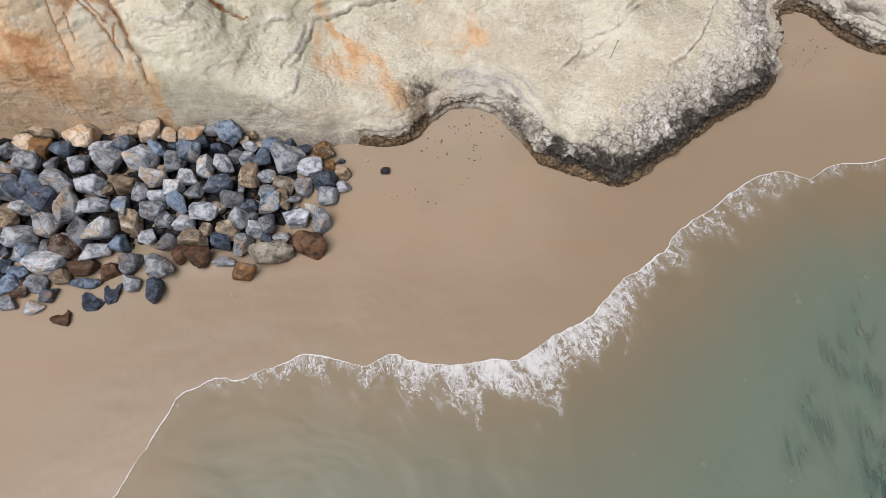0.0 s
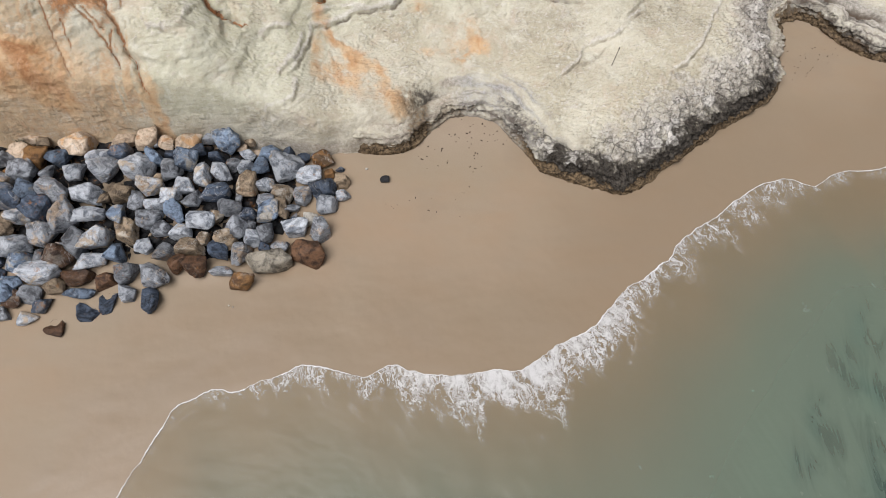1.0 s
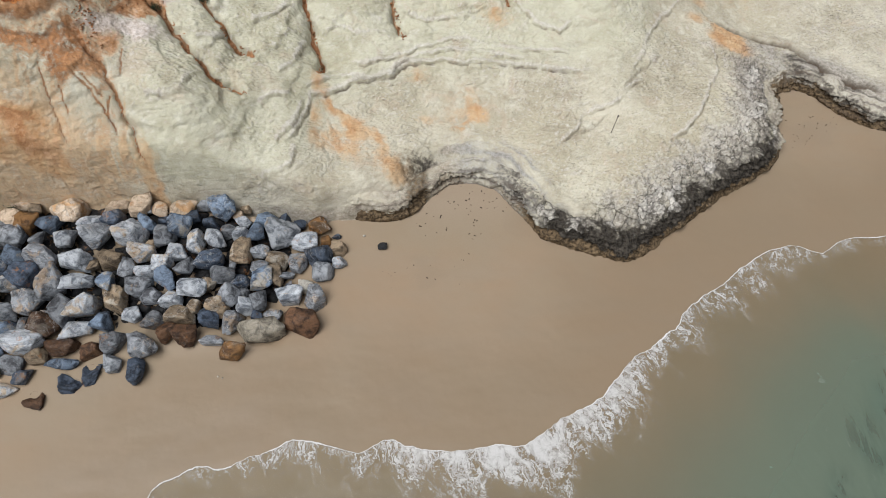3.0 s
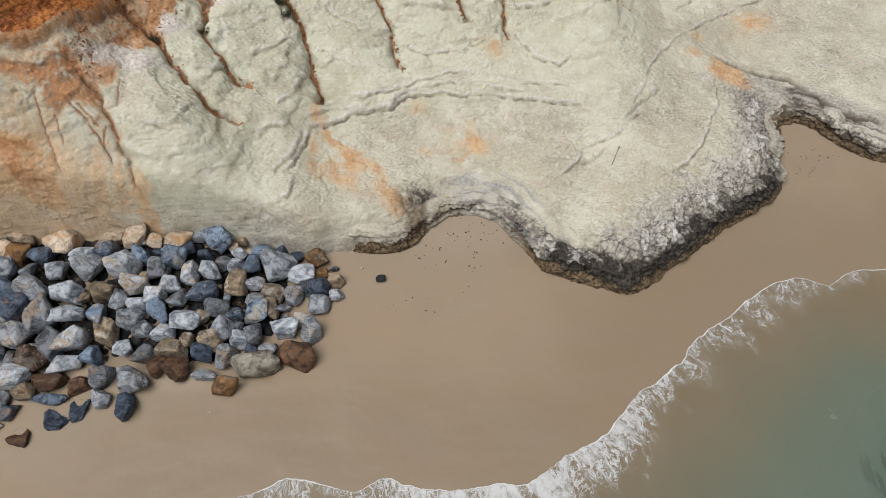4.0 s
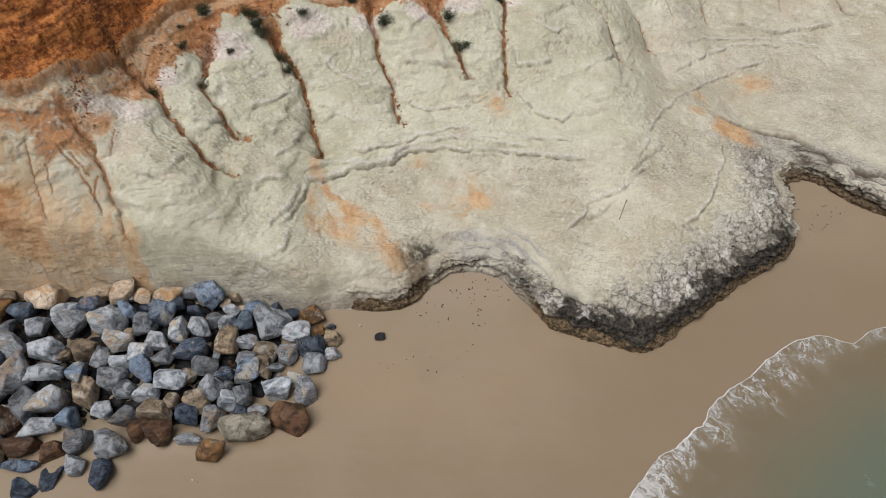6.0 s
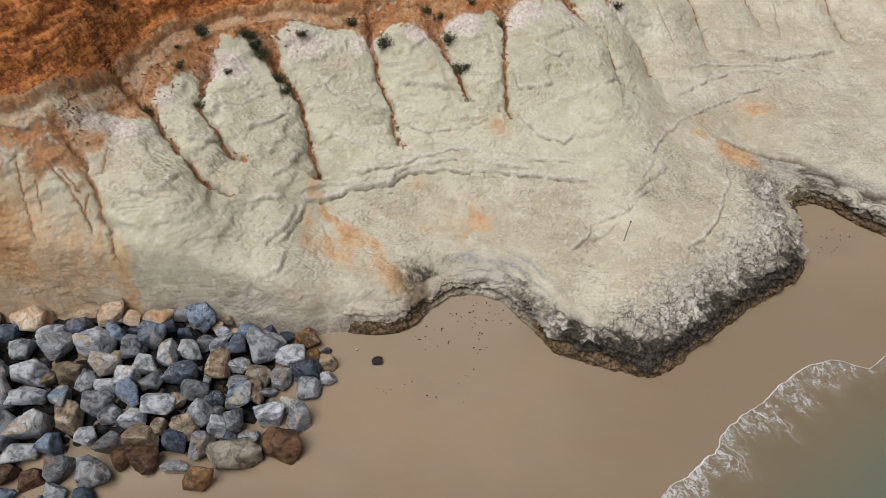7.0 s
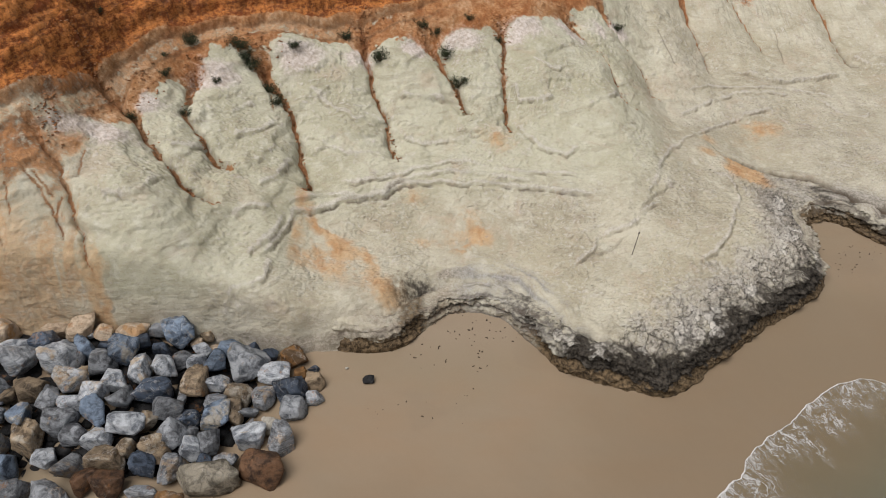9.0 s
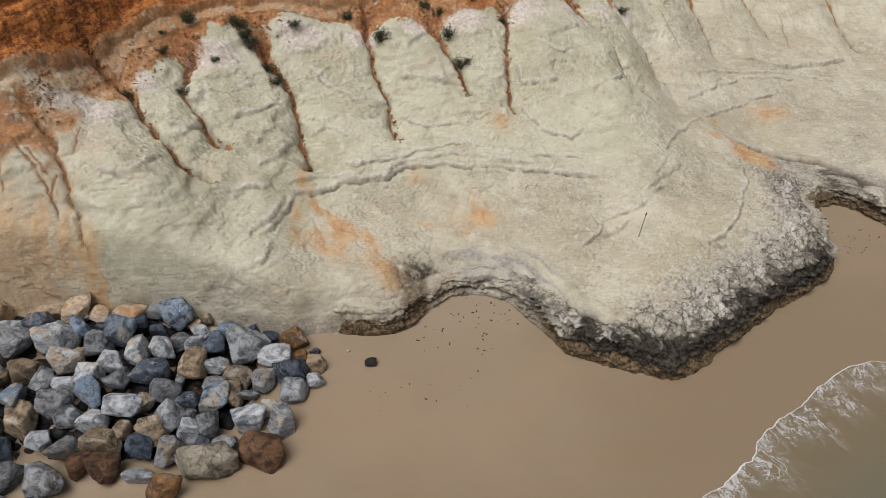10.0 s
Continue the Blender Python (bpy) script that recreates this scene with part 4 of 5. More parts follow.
    ochre = ochre + 0.5 * patch(x, y, 4.2, 8.9, 0.8, 0.5) + 0.4 * patch(x, y, 1.2, 6.4, 0.5, 0.4) + 0.35 * patch(x, y, 0.6, 2.7, 0.6, 0.5)
    ochre = ochre + 0.5 * patch(x, y, -0.5, 3.3, 0.9, 0.6, -0.5) + 0.36 * patch(x, y, 0.3, 2.5, 0.8, 0.5, -0.4) + 0.4 * patch(x, y, 3.1, 5.6, 0.9, 0.7) + 0.5 * patch(x, y, 16.3, 13.6, 1.3, 0.7)
    ochre = ochre * (0.95 + 0.5 * mid + 0.5 * rough + 0.3 * small)
    ochre = np.maximum(ochre, fan * (0.74 + 0.6 * mid + 0.35 * rough))
    crack_d, crack_share, crack_side = along(DARK_CRACK, x, y)
    ochre = np.maximum(ochre, 0.95 * ramp(13.1, 13.8, x + 0.3 * mid) * ramp(15.6, 14.7, x + 0.2 * small) * ramp(0.0, 0.12, -crack_d * crack_side) * ramp(1.75, 1.2, crack_d + 0.25 * mid))
    ochre = np.maximum(ochre, 1.1 * patch(x + 0.2 * mid, y, 14.35, 9.7, 0.95, 0.5, -0.35))
    ochre = np.maximum(ochre, 0.75 * patch(x, y, 12.9, 10.6, 0.5, 0.35) + 0.6 * patch(x, y, 13.3, 11.8, 0.4, 0.5))
    streak = ramp(-0.1, 0.4, fbm(x * 2.4, z * 0.22, 3, 101)) * ramp(-7.4, -8.2, x) * ramp(5.2, 2.5, y) * ramp(1.6, 2.6, z)
    ochre = np.maximum(np.maximum(ochre, 0.62 * streak), 0.42 * west_tan)
    ochre = np.maximum(ochre, 0.72 * ramp(0.5, 0.0, np.abs(x + 7.85 + 0.35 * mid + 0.3 * fbm(x, z * 1.4, 3, 281))) * ramp(2.6, 1.2, y) + 0.56 * ramp(-7.6, -9.4, x + 0.6 * mid + 0.4 * rough) * ramp(4.5, 1.6, y))
    ochre = np.maximum(ochre, (0.95 + 0.5 * mid) * ramp(-9.6, -10.3, x + 0.4 * rough + 0.3 * mid) * ramp(2.6, 1.9, y + 0.3 * mid) * ramp(0.9, 1.2, y))
    ochre = np.maximum(ochre, 0.75 * patch(x, y, -2.45, 5.5, 0.25, 0.5))
    ochre = ochre * (1 - 0.75 * patch(x + 0.3 * mid, y + 0.2 * mid, -9.25, 2.55, 0.75, 0.45))
    grey = 0.7 * ramp(0.95, 0.45, h) * ramp(-7.2, -5.8, x) * ramp(6.6, 5, x)
    grey = np.maximum(grey, ramp(-8.2, -5.6, x + 0.5 * mid) * ramp(-2.0, -3.2, x) * ramp(2.5, 1.4, z + 0.3 * mid) * (0.28 + 0.3 * mid))
    beds = fbm(0.25 * x, 7.0 * d + 1.2 * rough, 3, 261)
    grey = np.maximum(grey, ramp(1.6, 2.4, x) * ramp(6.6, 5.2, x) * ramp(1.5, 0.7, d + 0.3 * mid) * (0.52 + 0.55 * beds))
    grey = np.maximum(grey, 0.6 * patch(x, y, 3.2, 3.9, 1.2, 0.35) * (0.8 + beds))
    bay_side = ramp(13.7, 14.3, x + 0.3 * mid + 0.2 * small) * ramp(19.5, 17.5, x) * ramp(0.05, -0.3, crack_d * crack_side)
    grey = np.maximum(grey, bay_side * (0.66 + 0.25 * small))
    grey = np.maximum(grey, ramp(16.5, 17.5, x) * ramp(1.5, 0.5, d) * (0.75 + 0.4 * beds) + 0.3 * ramp(9, 14, x) * ramp(5, 8, y) * ramp(20, 14, y))
    blue = ramp(2.2, 3.2, x) * ramp(7.5, 6.0, x) * ramp(1.6, 0.8, d) + 0.35 * ramp(14, 16, x) + 0.2 * ramp(-7.2, -6, x) * ramp(-1.5, -3, x) * ramp(2.4, 1.3, z)
    run = 0.8 * x + 0.6 * y
    tide = h + 0.08 * fbm(run * 1.2, z * 2.5, 4, 121, 0.6) + 0.05 * fbm(run * 5, z * 9, 3, 125)
    near = ramp(1.5, 1.0, d)
    lap = ramp(5.0, 6.6, x) * ramp(15.6, 14.6, x)
    black = near * lap * ramp(14.0, 13.0, x) * ramp(0.26, 0.42, tide) * ramp(0.95, 0.72, tide + 0.1 * ramp(9, 6, x))
    black = np.maximum(black, near * 0.6 * ramp(16, 17, x) * ramp(0.3, 0.45, tide) * ramp(0.95, 0.7, tide) * (0.8 + 0.6 * beds))
    black = np.maximum(black, 0.60 * patch(x, y, 1.6, 3.1, 0.75, 0.55) * (0.95 + 0.2 * mid + 0.3 * small) + near * 0.35 * ramp(-1.0, 0.3, x) * ramp(1.6, 0.6, x) * ramp(0.3, 0.45, tide) * ramp(1.0, 0.75, tide))
    black = np.maximum(black, 0.8 * lap * ramp(0.55, 0.2, d + 0.12 * mid + 0.06 * small))
    grey = np.maximum(grey, 0.55 * ramp(0.8, 0.2, d + 0.25 * mid) * ramp(-2.4, -1.6, x) * (0.6 + 0.4 * ramp(0.3, 1.2, x)))
    brown = near * ramp(0.5, 0.3, tide) * ramp(-1.0, 0.0, x) * 0.95
    brown = np.maximum(brown, 0.7 * patch(x, y, 1.0, 2.85, 0.6, 0.6) * (0.9 + 0.4 * mid))
    crust = rim * (0.30 + 0.6 * ramp(1.4, 0.4, d + 0.3 * mid))
    crust = np.maximum(crust, 0.28 * bay_side * (1 - np.clip(1.3 * ochre, 0, 1)))
    pale = 0.0 * x
    for px, py, rx, ry in ((-8.3, 5.1, 1.1, 0.38), (-7.3, 7.1, 0.35, 0.3), (-5.6, 9.0, 0.8, 0.45), (-2.9, 10.75, 0.9, 0.5), (-0.9, 11.5, 0.5, 0.4), (1.2, 12.1, 0.5, 0.4),
                           (3.0, 12.75, 0.8, 0.45), (5.5, 13.6, 0.9, 0.45), (7.6, 14.6, 0.7, 0.5), (8.9, 15.7, 0.5, 0.4), (10.2, 17.0, 0.5, 0.4)):
        pale = np.maximum(pale, 1.15 * patch(x + 0.15 * mid, y + 0.2 * mid, px, py, rx, ry, 0.35))
    cap = np.clip(pale * (1.0 + 0.5 * mid), 0, 1)
    pale = np.maximum(pale, 0.75 * rim)
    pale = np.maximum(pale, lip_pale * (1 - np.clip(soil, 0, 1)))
    # the plates' painted riser shadows, left out of the red beds
    dark_line = np.maximum(dark_line, riser_shade * (1 - np.clip(red, 0, 1)))
    pale = np.maximum(pale, 0.5 * ramp(0.3, 0.8, mid) * layered)
    grey = grey * (1 - np.clip(ochre, 0, 1))
    runs = ramp(0.25, 0.5, fbm(x * 4.0 + 0.3 * y, z * 0.3, 3, 231)) * ramp(-7.9, -8.6, x) * ramp(1.0, 1.6, z)
    soil = np.maximum(np.maximum(soil, 0.35 * runs), 0.8 * rill * ramp(11, 9, x))
    soil = np.maximum(soil, (0.5 + 0.5 * mid) * ramp(-9.7, -10.4, x + 0.4 * mid) * ramp(2.3, 1.9, y + 0.3 * mid) * ramp(1.0, 1.3, y))
    soil = np.maximum(soil * (1 - 0.85 * cap), bed * (1 - 0.75 * ramp(9.5, 12.0, x)))
    green = ramp(-9, -7, x) * ramp(13.5, 9, x) * ramp(1.7, 2.6, z)
    # gully slots and rills are coloured darker
    dark_line = np.maximum(dark_line, np.maximum(slot * 0.7, rill * 0.55))
    # overhang shadow painted as dark lines along the red ledge and below its band
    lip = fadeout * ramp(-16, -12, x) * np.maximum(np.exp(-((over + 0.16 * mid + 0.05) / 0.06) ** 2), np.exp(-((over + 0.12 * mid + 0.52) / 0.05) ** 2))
    dark_line = np.maximum(dark_line, 0.5 * lip)
    wall = ramp(-3.4, -5.0, x) * ramp(3.4, 2.2, z)
    dark_line = np.maximum(dark_line, 0.24 * wall * ramp(0.15, 0.5, fbm(x * 0.5 + y, z * 4.5 + 0.4 * rough, 4, 271, 0.6)))
    dark_line = np.maximum(dark_line, 0.28 * red * ramp(0.1, 0.5, fbm(run * 1.5, z * 7, 4, 131, 0.65)))
    return z, d, np.stack([ochre, soil, red], -1), np.stack([grey, black, pale], -1), np.stack([brown, dark_line, green], -1), np.stack([crust, blue, cap], -1)


def cliff_foot():
    """The undercut lower face, from the nose to the second bay: a strip along the foot with a notch, ledges and rough rock."""
    d = np.cumsum([0] + [math.dist(a, b) for a, b in zip(FOOT, FOOT[1:])])
    fx, fy = [p[0] for p in FOOT], [p[1] for p in FOOT]
    u = np.arange(np.interp(-2.9, fx, d), np.interp(25, fx, d), 0.04)
    lx, ly = np.interp(u, d, fx), np.interp(u, d, fy)

    def softened(a, n):
        return np.convolve(np.pad(a, n, "edge"), np.ones(2 * n + 1) / (2 * n + 1), "valid")

    lx, ly = softened(lx, 6), softened(ly, 6)
    tx, ty = softened(np.gradient(lx), 12), softened(np.gradient(ly), 12)
    n = np.hypot(tx, ty)
    nx, ny = -ty / n, tx / n
    deep = 0.78
    top = cliff_surface(lx + deep * nx, ly + deep * ny)[0] - 0.05
    base = beach(lx, ly)
    top = softened(np.maximum(top, base + 0.35), 4)
    heights, insets = (-0.2, 0.0, 0.20, 0.36, 0.62, 0.86, 0.95, 1.0), (0.02, 0.0, 0.06, 0.20, 0.20, 0.34, 0.55, deep)
    arc = np.cumsum([0] + [math.dist(a, b) for a, b in zip(zip(heights, insets), zip(heights[1:], insets[1:]))])
    v = np.linspace(0, arc[-1], 46)
    share, inset = np.interp(v, arc, heights), np.interp(v, arc, insets)
    U, _ = np.meshgrid(u, v)
    Zs = base + (top - base) * share[:, None]
    bed = 0.05 * (np.floor(Zs / 0.11 + 0.5 * fbm(U * 0.5, Zs * 0 + 3.0, 2, 211)) % 2) + 0.03 * (np.floor(Zs / 0.05 + 0.5 * fbm(U * 0.8, Zs * 0 + 5, 2, 213)) % 2)
    fade = ramp(arc[-1], arc[-1] - 0.45, v)[:, None]
    jut = 0.16 * fbm(U * 0.9, Zs * 1.6, 3, 215) + 0.11 * fbm(U * 2.8, Zs * 5.0, 4, 217, 0.62) + 0.05 * fbm(U * 9, Zs * 12, 3, 219, 0.6)
    # the strip sinks into the cliff at its western end
    sink = 0.6 * ramp(0.4, -2.2, lx)[None, :]
    calm = (0.35 + 0.65 * ramp(0.2, 1.4, lx))[None, :]
    off = inset[:, None] - calm * (bed + jut) * (0.25 + 0.75 * fade) * (0.45 + 0.55 * ramp(0.02, 0.3, share))[:, None] + sink
    FX, FY = lx + nx * off, ly + ny * off
    FZ = Zs + 0.03 * fbm(U * 4, off * 6, 3, 221) * fade
    x, y, z = FX.ravel(), FY.ravel(), FZ.ravel()
    h = z - beach(x, y)
    run = U.ravel()
    rise_at = np.repeat(v, len(u))
    tide = h + 0.06 * fbm(run * 0.8, rise_at * 1.5, 3, 223) + 0.11 * fbm(run * 2.6, rise_at * 4.5, 4, 225, 0.65)
    beds = fbm(run * 0.35, rise_at * 6.0, 3, 265)
    head = ramp(5.0, 6.4, x) * ramp(15.6, 14.6, x)
    bay = ramp(15.8, 16.6, x)
    black = np.maximum(head * ramp(0.28, 0.40, tide) * (0.97 - 0.6 * ramp(0.76, 1.0, tide)), 0.55 * bay * ramp(0.2, 0.35, tide) * ramp(0.85, 0.5, tide))
    black = np.maximum(black, 0.36 * ramp(-0.6, 0.6, x) * ramp(1.7, 0.9, x) * ramp(0.2, 0.4, tide) * ramp(0.8, 0.5, tide))
    black = np.maximum(black, 0.5 * ramp(3.8, 4.6, x) * ramp(6, 5, x) * ramp(0.2, 0.4, tide))
    brown = np.maximum(ramp(0.52, 0.34, tide) * (0.95 - 0.5 * ramp(1.2, 2.0, x) * ramp(5.6, 4.8, x)), 0.62 * ramp(0.6, 1.0, x) * ramp(2.0, 1.4, x))
    grey = np.maximum(0.72 * ramp(1.3, 0.6, tide), 0.75 * bay) * (0.85 + 0.5 * beds)
    pale = 0.6 * head * ramp(0.75, 0.95, tide)
    blue = ramp(2.2, 3.2, x) * ramp(7.5, 6.0, x) + 0.4 * bay
    crust = head * ramp(0.6, 0.8, tide)
    none = np.zeros(len(x))
    return (np.stack([x, y, z], -1), grid_faces(len(u), len(v)), np.stack([none, none, none], -1), np.stack([grey, black, pale], -1),
            np.stack([brown, 0.5 * ramp(0.2, 0.5, beds) * (1 - head), none], -1), np.stack([crust, blue, none], -1))


cx = axis(-13.0, 24.0, 0.042, -280, 280)
cy = np.concatenate([np.arange(-1.2, 9.5, 0.031), axis(9.5, 20.0, 0.042, 9.5, 400)])
X, Y = (a.ravel() for a in np.meshgrid(cx, cy))
Z, foot_d, stain_a, stain_b, stain_shade_c, stain_d = cliff_surface(X, Y)
# noise pushes the rock sideways as well
push = 0.03 * ramp(0.1, 0.6, foot_d)
V = np.stack([X + push * fbm(Y * 2.6, Z * 5, 4, 111, 0.6), Y + push * fbm(X * 2.6, Z * 5, 4, 113, 0.6), Z], -1)
faces = grid_faces(len(cx), len(cy), foot_d > -0.35)
fv, ff, fa, fb, fc, fd = cliff_foot()
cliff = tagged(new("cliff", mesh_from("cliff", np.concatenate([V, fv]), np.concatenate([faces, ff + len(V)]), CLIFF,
                                      {"stain_a": np.concatenate([stain_a, fa]), "stain_b": np.concatenate([stain_b, fb]), "stain_shade_c": np.concatenate([stain_shade_c, fc]), "stain_d": np.concatenate([stain_d, fd])})),
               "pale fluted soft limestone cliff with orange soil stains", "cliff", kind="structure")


def rock_at(x, y):
    """Height of the cliff at given places."""
    return cliff_surface(np.atleast_1d(np.asarray(x, float)), np.atleast_1d(np.asarray(y, float)))[0]


# ---- boulders of the rock pile ----
def unit_ball(cuts):
    b = bmesh.new()
    bmesh.ops.create_icosphere(b, subdivisions=cuts, radius=1)
    out = np.array([v.co[:] for v in b.verts]), np.array([[v.index for v in f.verts] for f in b.faces])
    b.free()
    return out


(BALL, BALL_FACES), (PEBBLE, PEBBLE_FACES), (CRUMB, CRUMB_FACES) = unit_ball(4), unit_ball(2), unit_ball(1)
chance = np.random.default_rng(11)


def solid_noise(p, seed):
    return (gradient_noise(p[:, 0] + 3.1 * p[:, 2], p[:, 1] - 1.7 * p[:, 2], seed) + gradient_noise(p[:, 1] + 0.6 * p[:, 0] + 7, p[:, 2] * 1.3 - 5, seed + 1)) * 0.5


def stone(dirs, w, d, h, planes=8, wear=120.0, seed=0):
    """A quarried block: a ball cut by chance planes, its edges worn, its faces uneven."""
    n = chance.normal(size=(planes, 3))
    n /= np.linalg.norm(n, axis=1)[:, None]
    n = np.concatenate([n, [(0, 0, 1), (0, 0, -1), (1, 0, 0), (-1, 0, 0), (0, 1, 0), (0, -1, 0)] + chance.normal(size=(6, 3)) * 0.30])
    n /= np.linalg.norm(n, axis=1)[:, None]
    reach = np.concatenate([chance.uniform(0.74, 0.97, planes), chance.uniform(0.70, 0.92, 6)])
    cut = np.maximum(dirs @ n.T, 0.02) / reach
    r = 1.0 / (np.sum(cut ** wear, axis=1) ** (1 / wear))
    p = dirs * r[:, None]
    chip = np.abs(solid_noise(p * 1.9 - seed, 37))
    p = p * (1 - 0.26 * np.clip(0.2 - chip, 0, 1)[:, None] + 0.025 * solid_noise(p * 2.3 + seed, 7)[:, None] + 0.025 * solid_noise(p * 6.1 + seed, 17)[:, None] + 0.02 * solid_noise(p * 14.0, 27)[:, None])
    p = p / np.abs(p).max(axis=0)
    return p * np.array([w / 2, d / 2, h / 2])


ROCK_WORDS = {
    "blue": "blue-grey angular quarried boulder in the sloping rock pile",
    "grey": "mid-grey angular quarried boulder in the sloping rock pile",
    "pale": "pale grey streaked quarried boulder in the sloping rock pile",
    "brown": "brown and tan quarried boulder in the rock pile",
    "buff": "buff sandy boulder at the back of the rock pile",
    "ochre": "rounded ochre-brown boulder beside the rock pile",
    "dark": "dark slate-blue angular boulder in the rock pile",
    "rust": "rust-stained brown boulder low on the rock pile",
    "white": "small cream white stone between grey boulders",
    "slab": "long flat grey-olive slab at the pile's edge on sand",
}


def boulder(x, y, w, d, h, tint, sunk=False):
    i = len(scene.objects)
    h = 0.7 * h if tint == "buff" else h
    p = stone(BALL, w * 1.01, d * 1.04, h * 1.5, seed=i * 0.37)
    if sunk:
        # broken hollow top, filled by the sand that the stone is sunk in
        hollow = np.exp(-(((p[:, 0] / w + 0.10) ** 2 + (p[:, 1] / d - 0.22) ** 2) / 0.085))
        p[:, 2] -= (0.62 * h * hollow + 0.16 * h * (1 + solid_noise(p * 5.0, 47))) * (p[:, 2] > 0)
    ob = new("boulder", mesh_from("boulder", p, BALL_FACES, ROCKS[tint]))
    ground_z = float(beach(x, y) + 0.9 * (pile(x, y) - 0.42) * float(ramp(-2.0, -3.2, np.array(x))))
    ob.matrix_world = pose(x, y, ground_z + (0.16 if sunk else 0.42) * h, chance.uniform(-9, 9), chance.uniform(-9, 9), chance.uniform(-9, 9))
    return tagged(ob, "dark broken boulder half buried in the beach sand" if sunk else ROCK_WORDS[tint], "boulder", "rock pile")


boulder(-12.56, 0.96, 0.96, 0.56, 0.45, 'buff')
boulder(-12.00, 0.71, 0.60, 0.42, 0.34, 'brown')
boulder(-10.76, 0.58, 1.22, 1.04, 0.83, 'buff')
boulder(-12.70, 0.27, 0.85, 0.68, 0.54, 'buff')
boulder(-13.32, -0.10, 1.01, 0.64, 0.51, 'grey')
boulder(-12.05, -0.06, 0.84, 0.82, 0.57, 'ochre')
boulder(-11.31, 0.02, 0.88, 0.70, 0.56, 'blue')
boulder(-12.98, -0.50, 0.45, 0.30, 0.24, 'ochre')
boulder(-12.42, -0.54, 1.08, 0.71, 0.57, 'grey')
boulder(-13.06, -0.84, 1.09, 0.55, 0.44, 'grey')
boulder(-11.65, -0.60, 0.68, 0.58, 0.46, 'grey')
boulder(-10.63, -0.56, 1.15, 0.73, 0.58, 'pale')
boulder(-9.91, 0.11, 1.05, 0.61, 0.49, 'pale')
boulder(-9.55, -0.48, 1.08, 0.97, 0.74, 'pale')
boulder(-11.30, -1.24, 1.29, 0.86, 0.68, 'grey')
boulder(-12.07, -1.32, 0.82, 0.87, 0.56, 'blue')
boulder(-12.83, -1.52, 1.18, 0.83, 0.67, 'dark')
boulder(-10.15, -1.35, 1.36, 0.72, 0.57, 'pale')
boulder(-9.45, -1.44, 0.51, 0.49, 0.35, 'brown')
boulder(-8.88, -1.29, 1.06, 0.59, 0.47, 'brown')
boulder(-11.84, -1.64, 0.77, 0.33, 0.26, 'pale')
boulder(-12.94, -2.46, 0.88, 1.19, 0.60, 'brown')
boulder(-12.30, -2.13, 0.92, 0.84, 0.63, 'pale')
boulder(-11.69, -1.94, 1.10, 0.94, 0.75, 'dark')
boulder(-10.80, -2.15, 1.04, 1.31, 0.71, 'grey')
boulder(-9.91, -2.01, 1.16, 0.67, 0.54, 'pale')
boulder(-9.05, -1.98, 0.69, 0.85, 0.47, 'blue')
boulder(-12.42, -3.04, 1.26, 0.91, 0.72, 'pale')
boulder(-11.53, -2.74, 1.00, 1.01, 0.68, 'grey')
boulder(-11.64, -3.29, 0.48, 0.46, 0.32, 'grey')
boulder(-10.97, -2.97, 0.61, 0.32, 0.26, 'grey')
boulder(-10.96, -3.39, 1.18, 0.84, 0.67, 'rust')
boulder(-10.39, -2.93, 0.98, 1.15, 0.67, 'grey')
boulder(-9.56, -2.74, 1.11, 1.10, 0.75, 'pale')
boulder(-12.25, -3.55, 1.16, 0.86, 0.69, 'blue')
boulder(-13.09, -3.08, 0.59, 0.67, 0.40, 'rust')
boulder(-13.02, -3.50, 0.44, 0.49, 0.30, 'dark')
boulder(-9.79, -3.47, 1.20, 0.63, 0.50, 'pale')
boulder(-9.00, -3.24, 1.05, 0.82, 0.65, 'blue')
boulder(-11.47, -3.94, 1.42, 0.93, 0.74, 'pale')
boulder(-10.31, -4.03, 1.16, 0.63, 0.51, 'rust')
boulder(-12.50, -4.17, 0.92, 0.53, 0.43, 'blue')
boulder(-12.97, -4.02, 0.44, 0.71, 0.30, 'dark')
boulder(-12.77, -4.65, 1.17, 0.73, 0.37, 'blue')
boulder(-12.72, -5.32, 0.92, 0.59, 0.30, 'grey')
boulder(-12.36, -4.75, 0.72, 0.73, 0.34, 'rust')
boulder(-11.70, -4.58, 0.95, 0.76, 0.39, 'grey')
boulder(-10.93, -4.40, 0.80, 0.64, 0.51, 'brown')
boulder(-10.12, -4.52, 1.11, 0.52, 0.26, 'blue')
boulder(-9.32, -4.08, 0.69, 0.74, 0.47, 'rust')
boulder(-11.77, -5.46, 0.85, 0.58, 0.29, 'pale')
boulder(-11.32, -5.02, 0.61, 0.57, 0.29, 'dark')
boulder(-10.74, -5.71, 0.70, 0.65, 0.33, 'rust', True)
boulder(-9.79, -5.23, 0.83, 0.60, 0.31, 'dark', True)
boulder(-9.20, -4.88, 0.64, 0.80, 0.30, 'dark', True)
boulder(-9.23, 0.82, 1.05, 0.49, 0.39, 'buff')
boulder(-9.09, 0.28, 0.80, 0.79, 0.55, 'dark')
boulder(-8.40, 0.69, 0.99, 1.06, 0.67, 'buff')
boulder(-8.08, 0.74, 0.24, 0.36, 0.16, 'pale')
boulder(-7.72, 0.75, 0.66, 0.61, 0.45, 'buff')
boulder(-6.98, 0.82, 1.07, 0.63, 0.51, 'buff')
boulder(-6.22, 1.09, 0.65, 0.40, 0.32, 'grey')
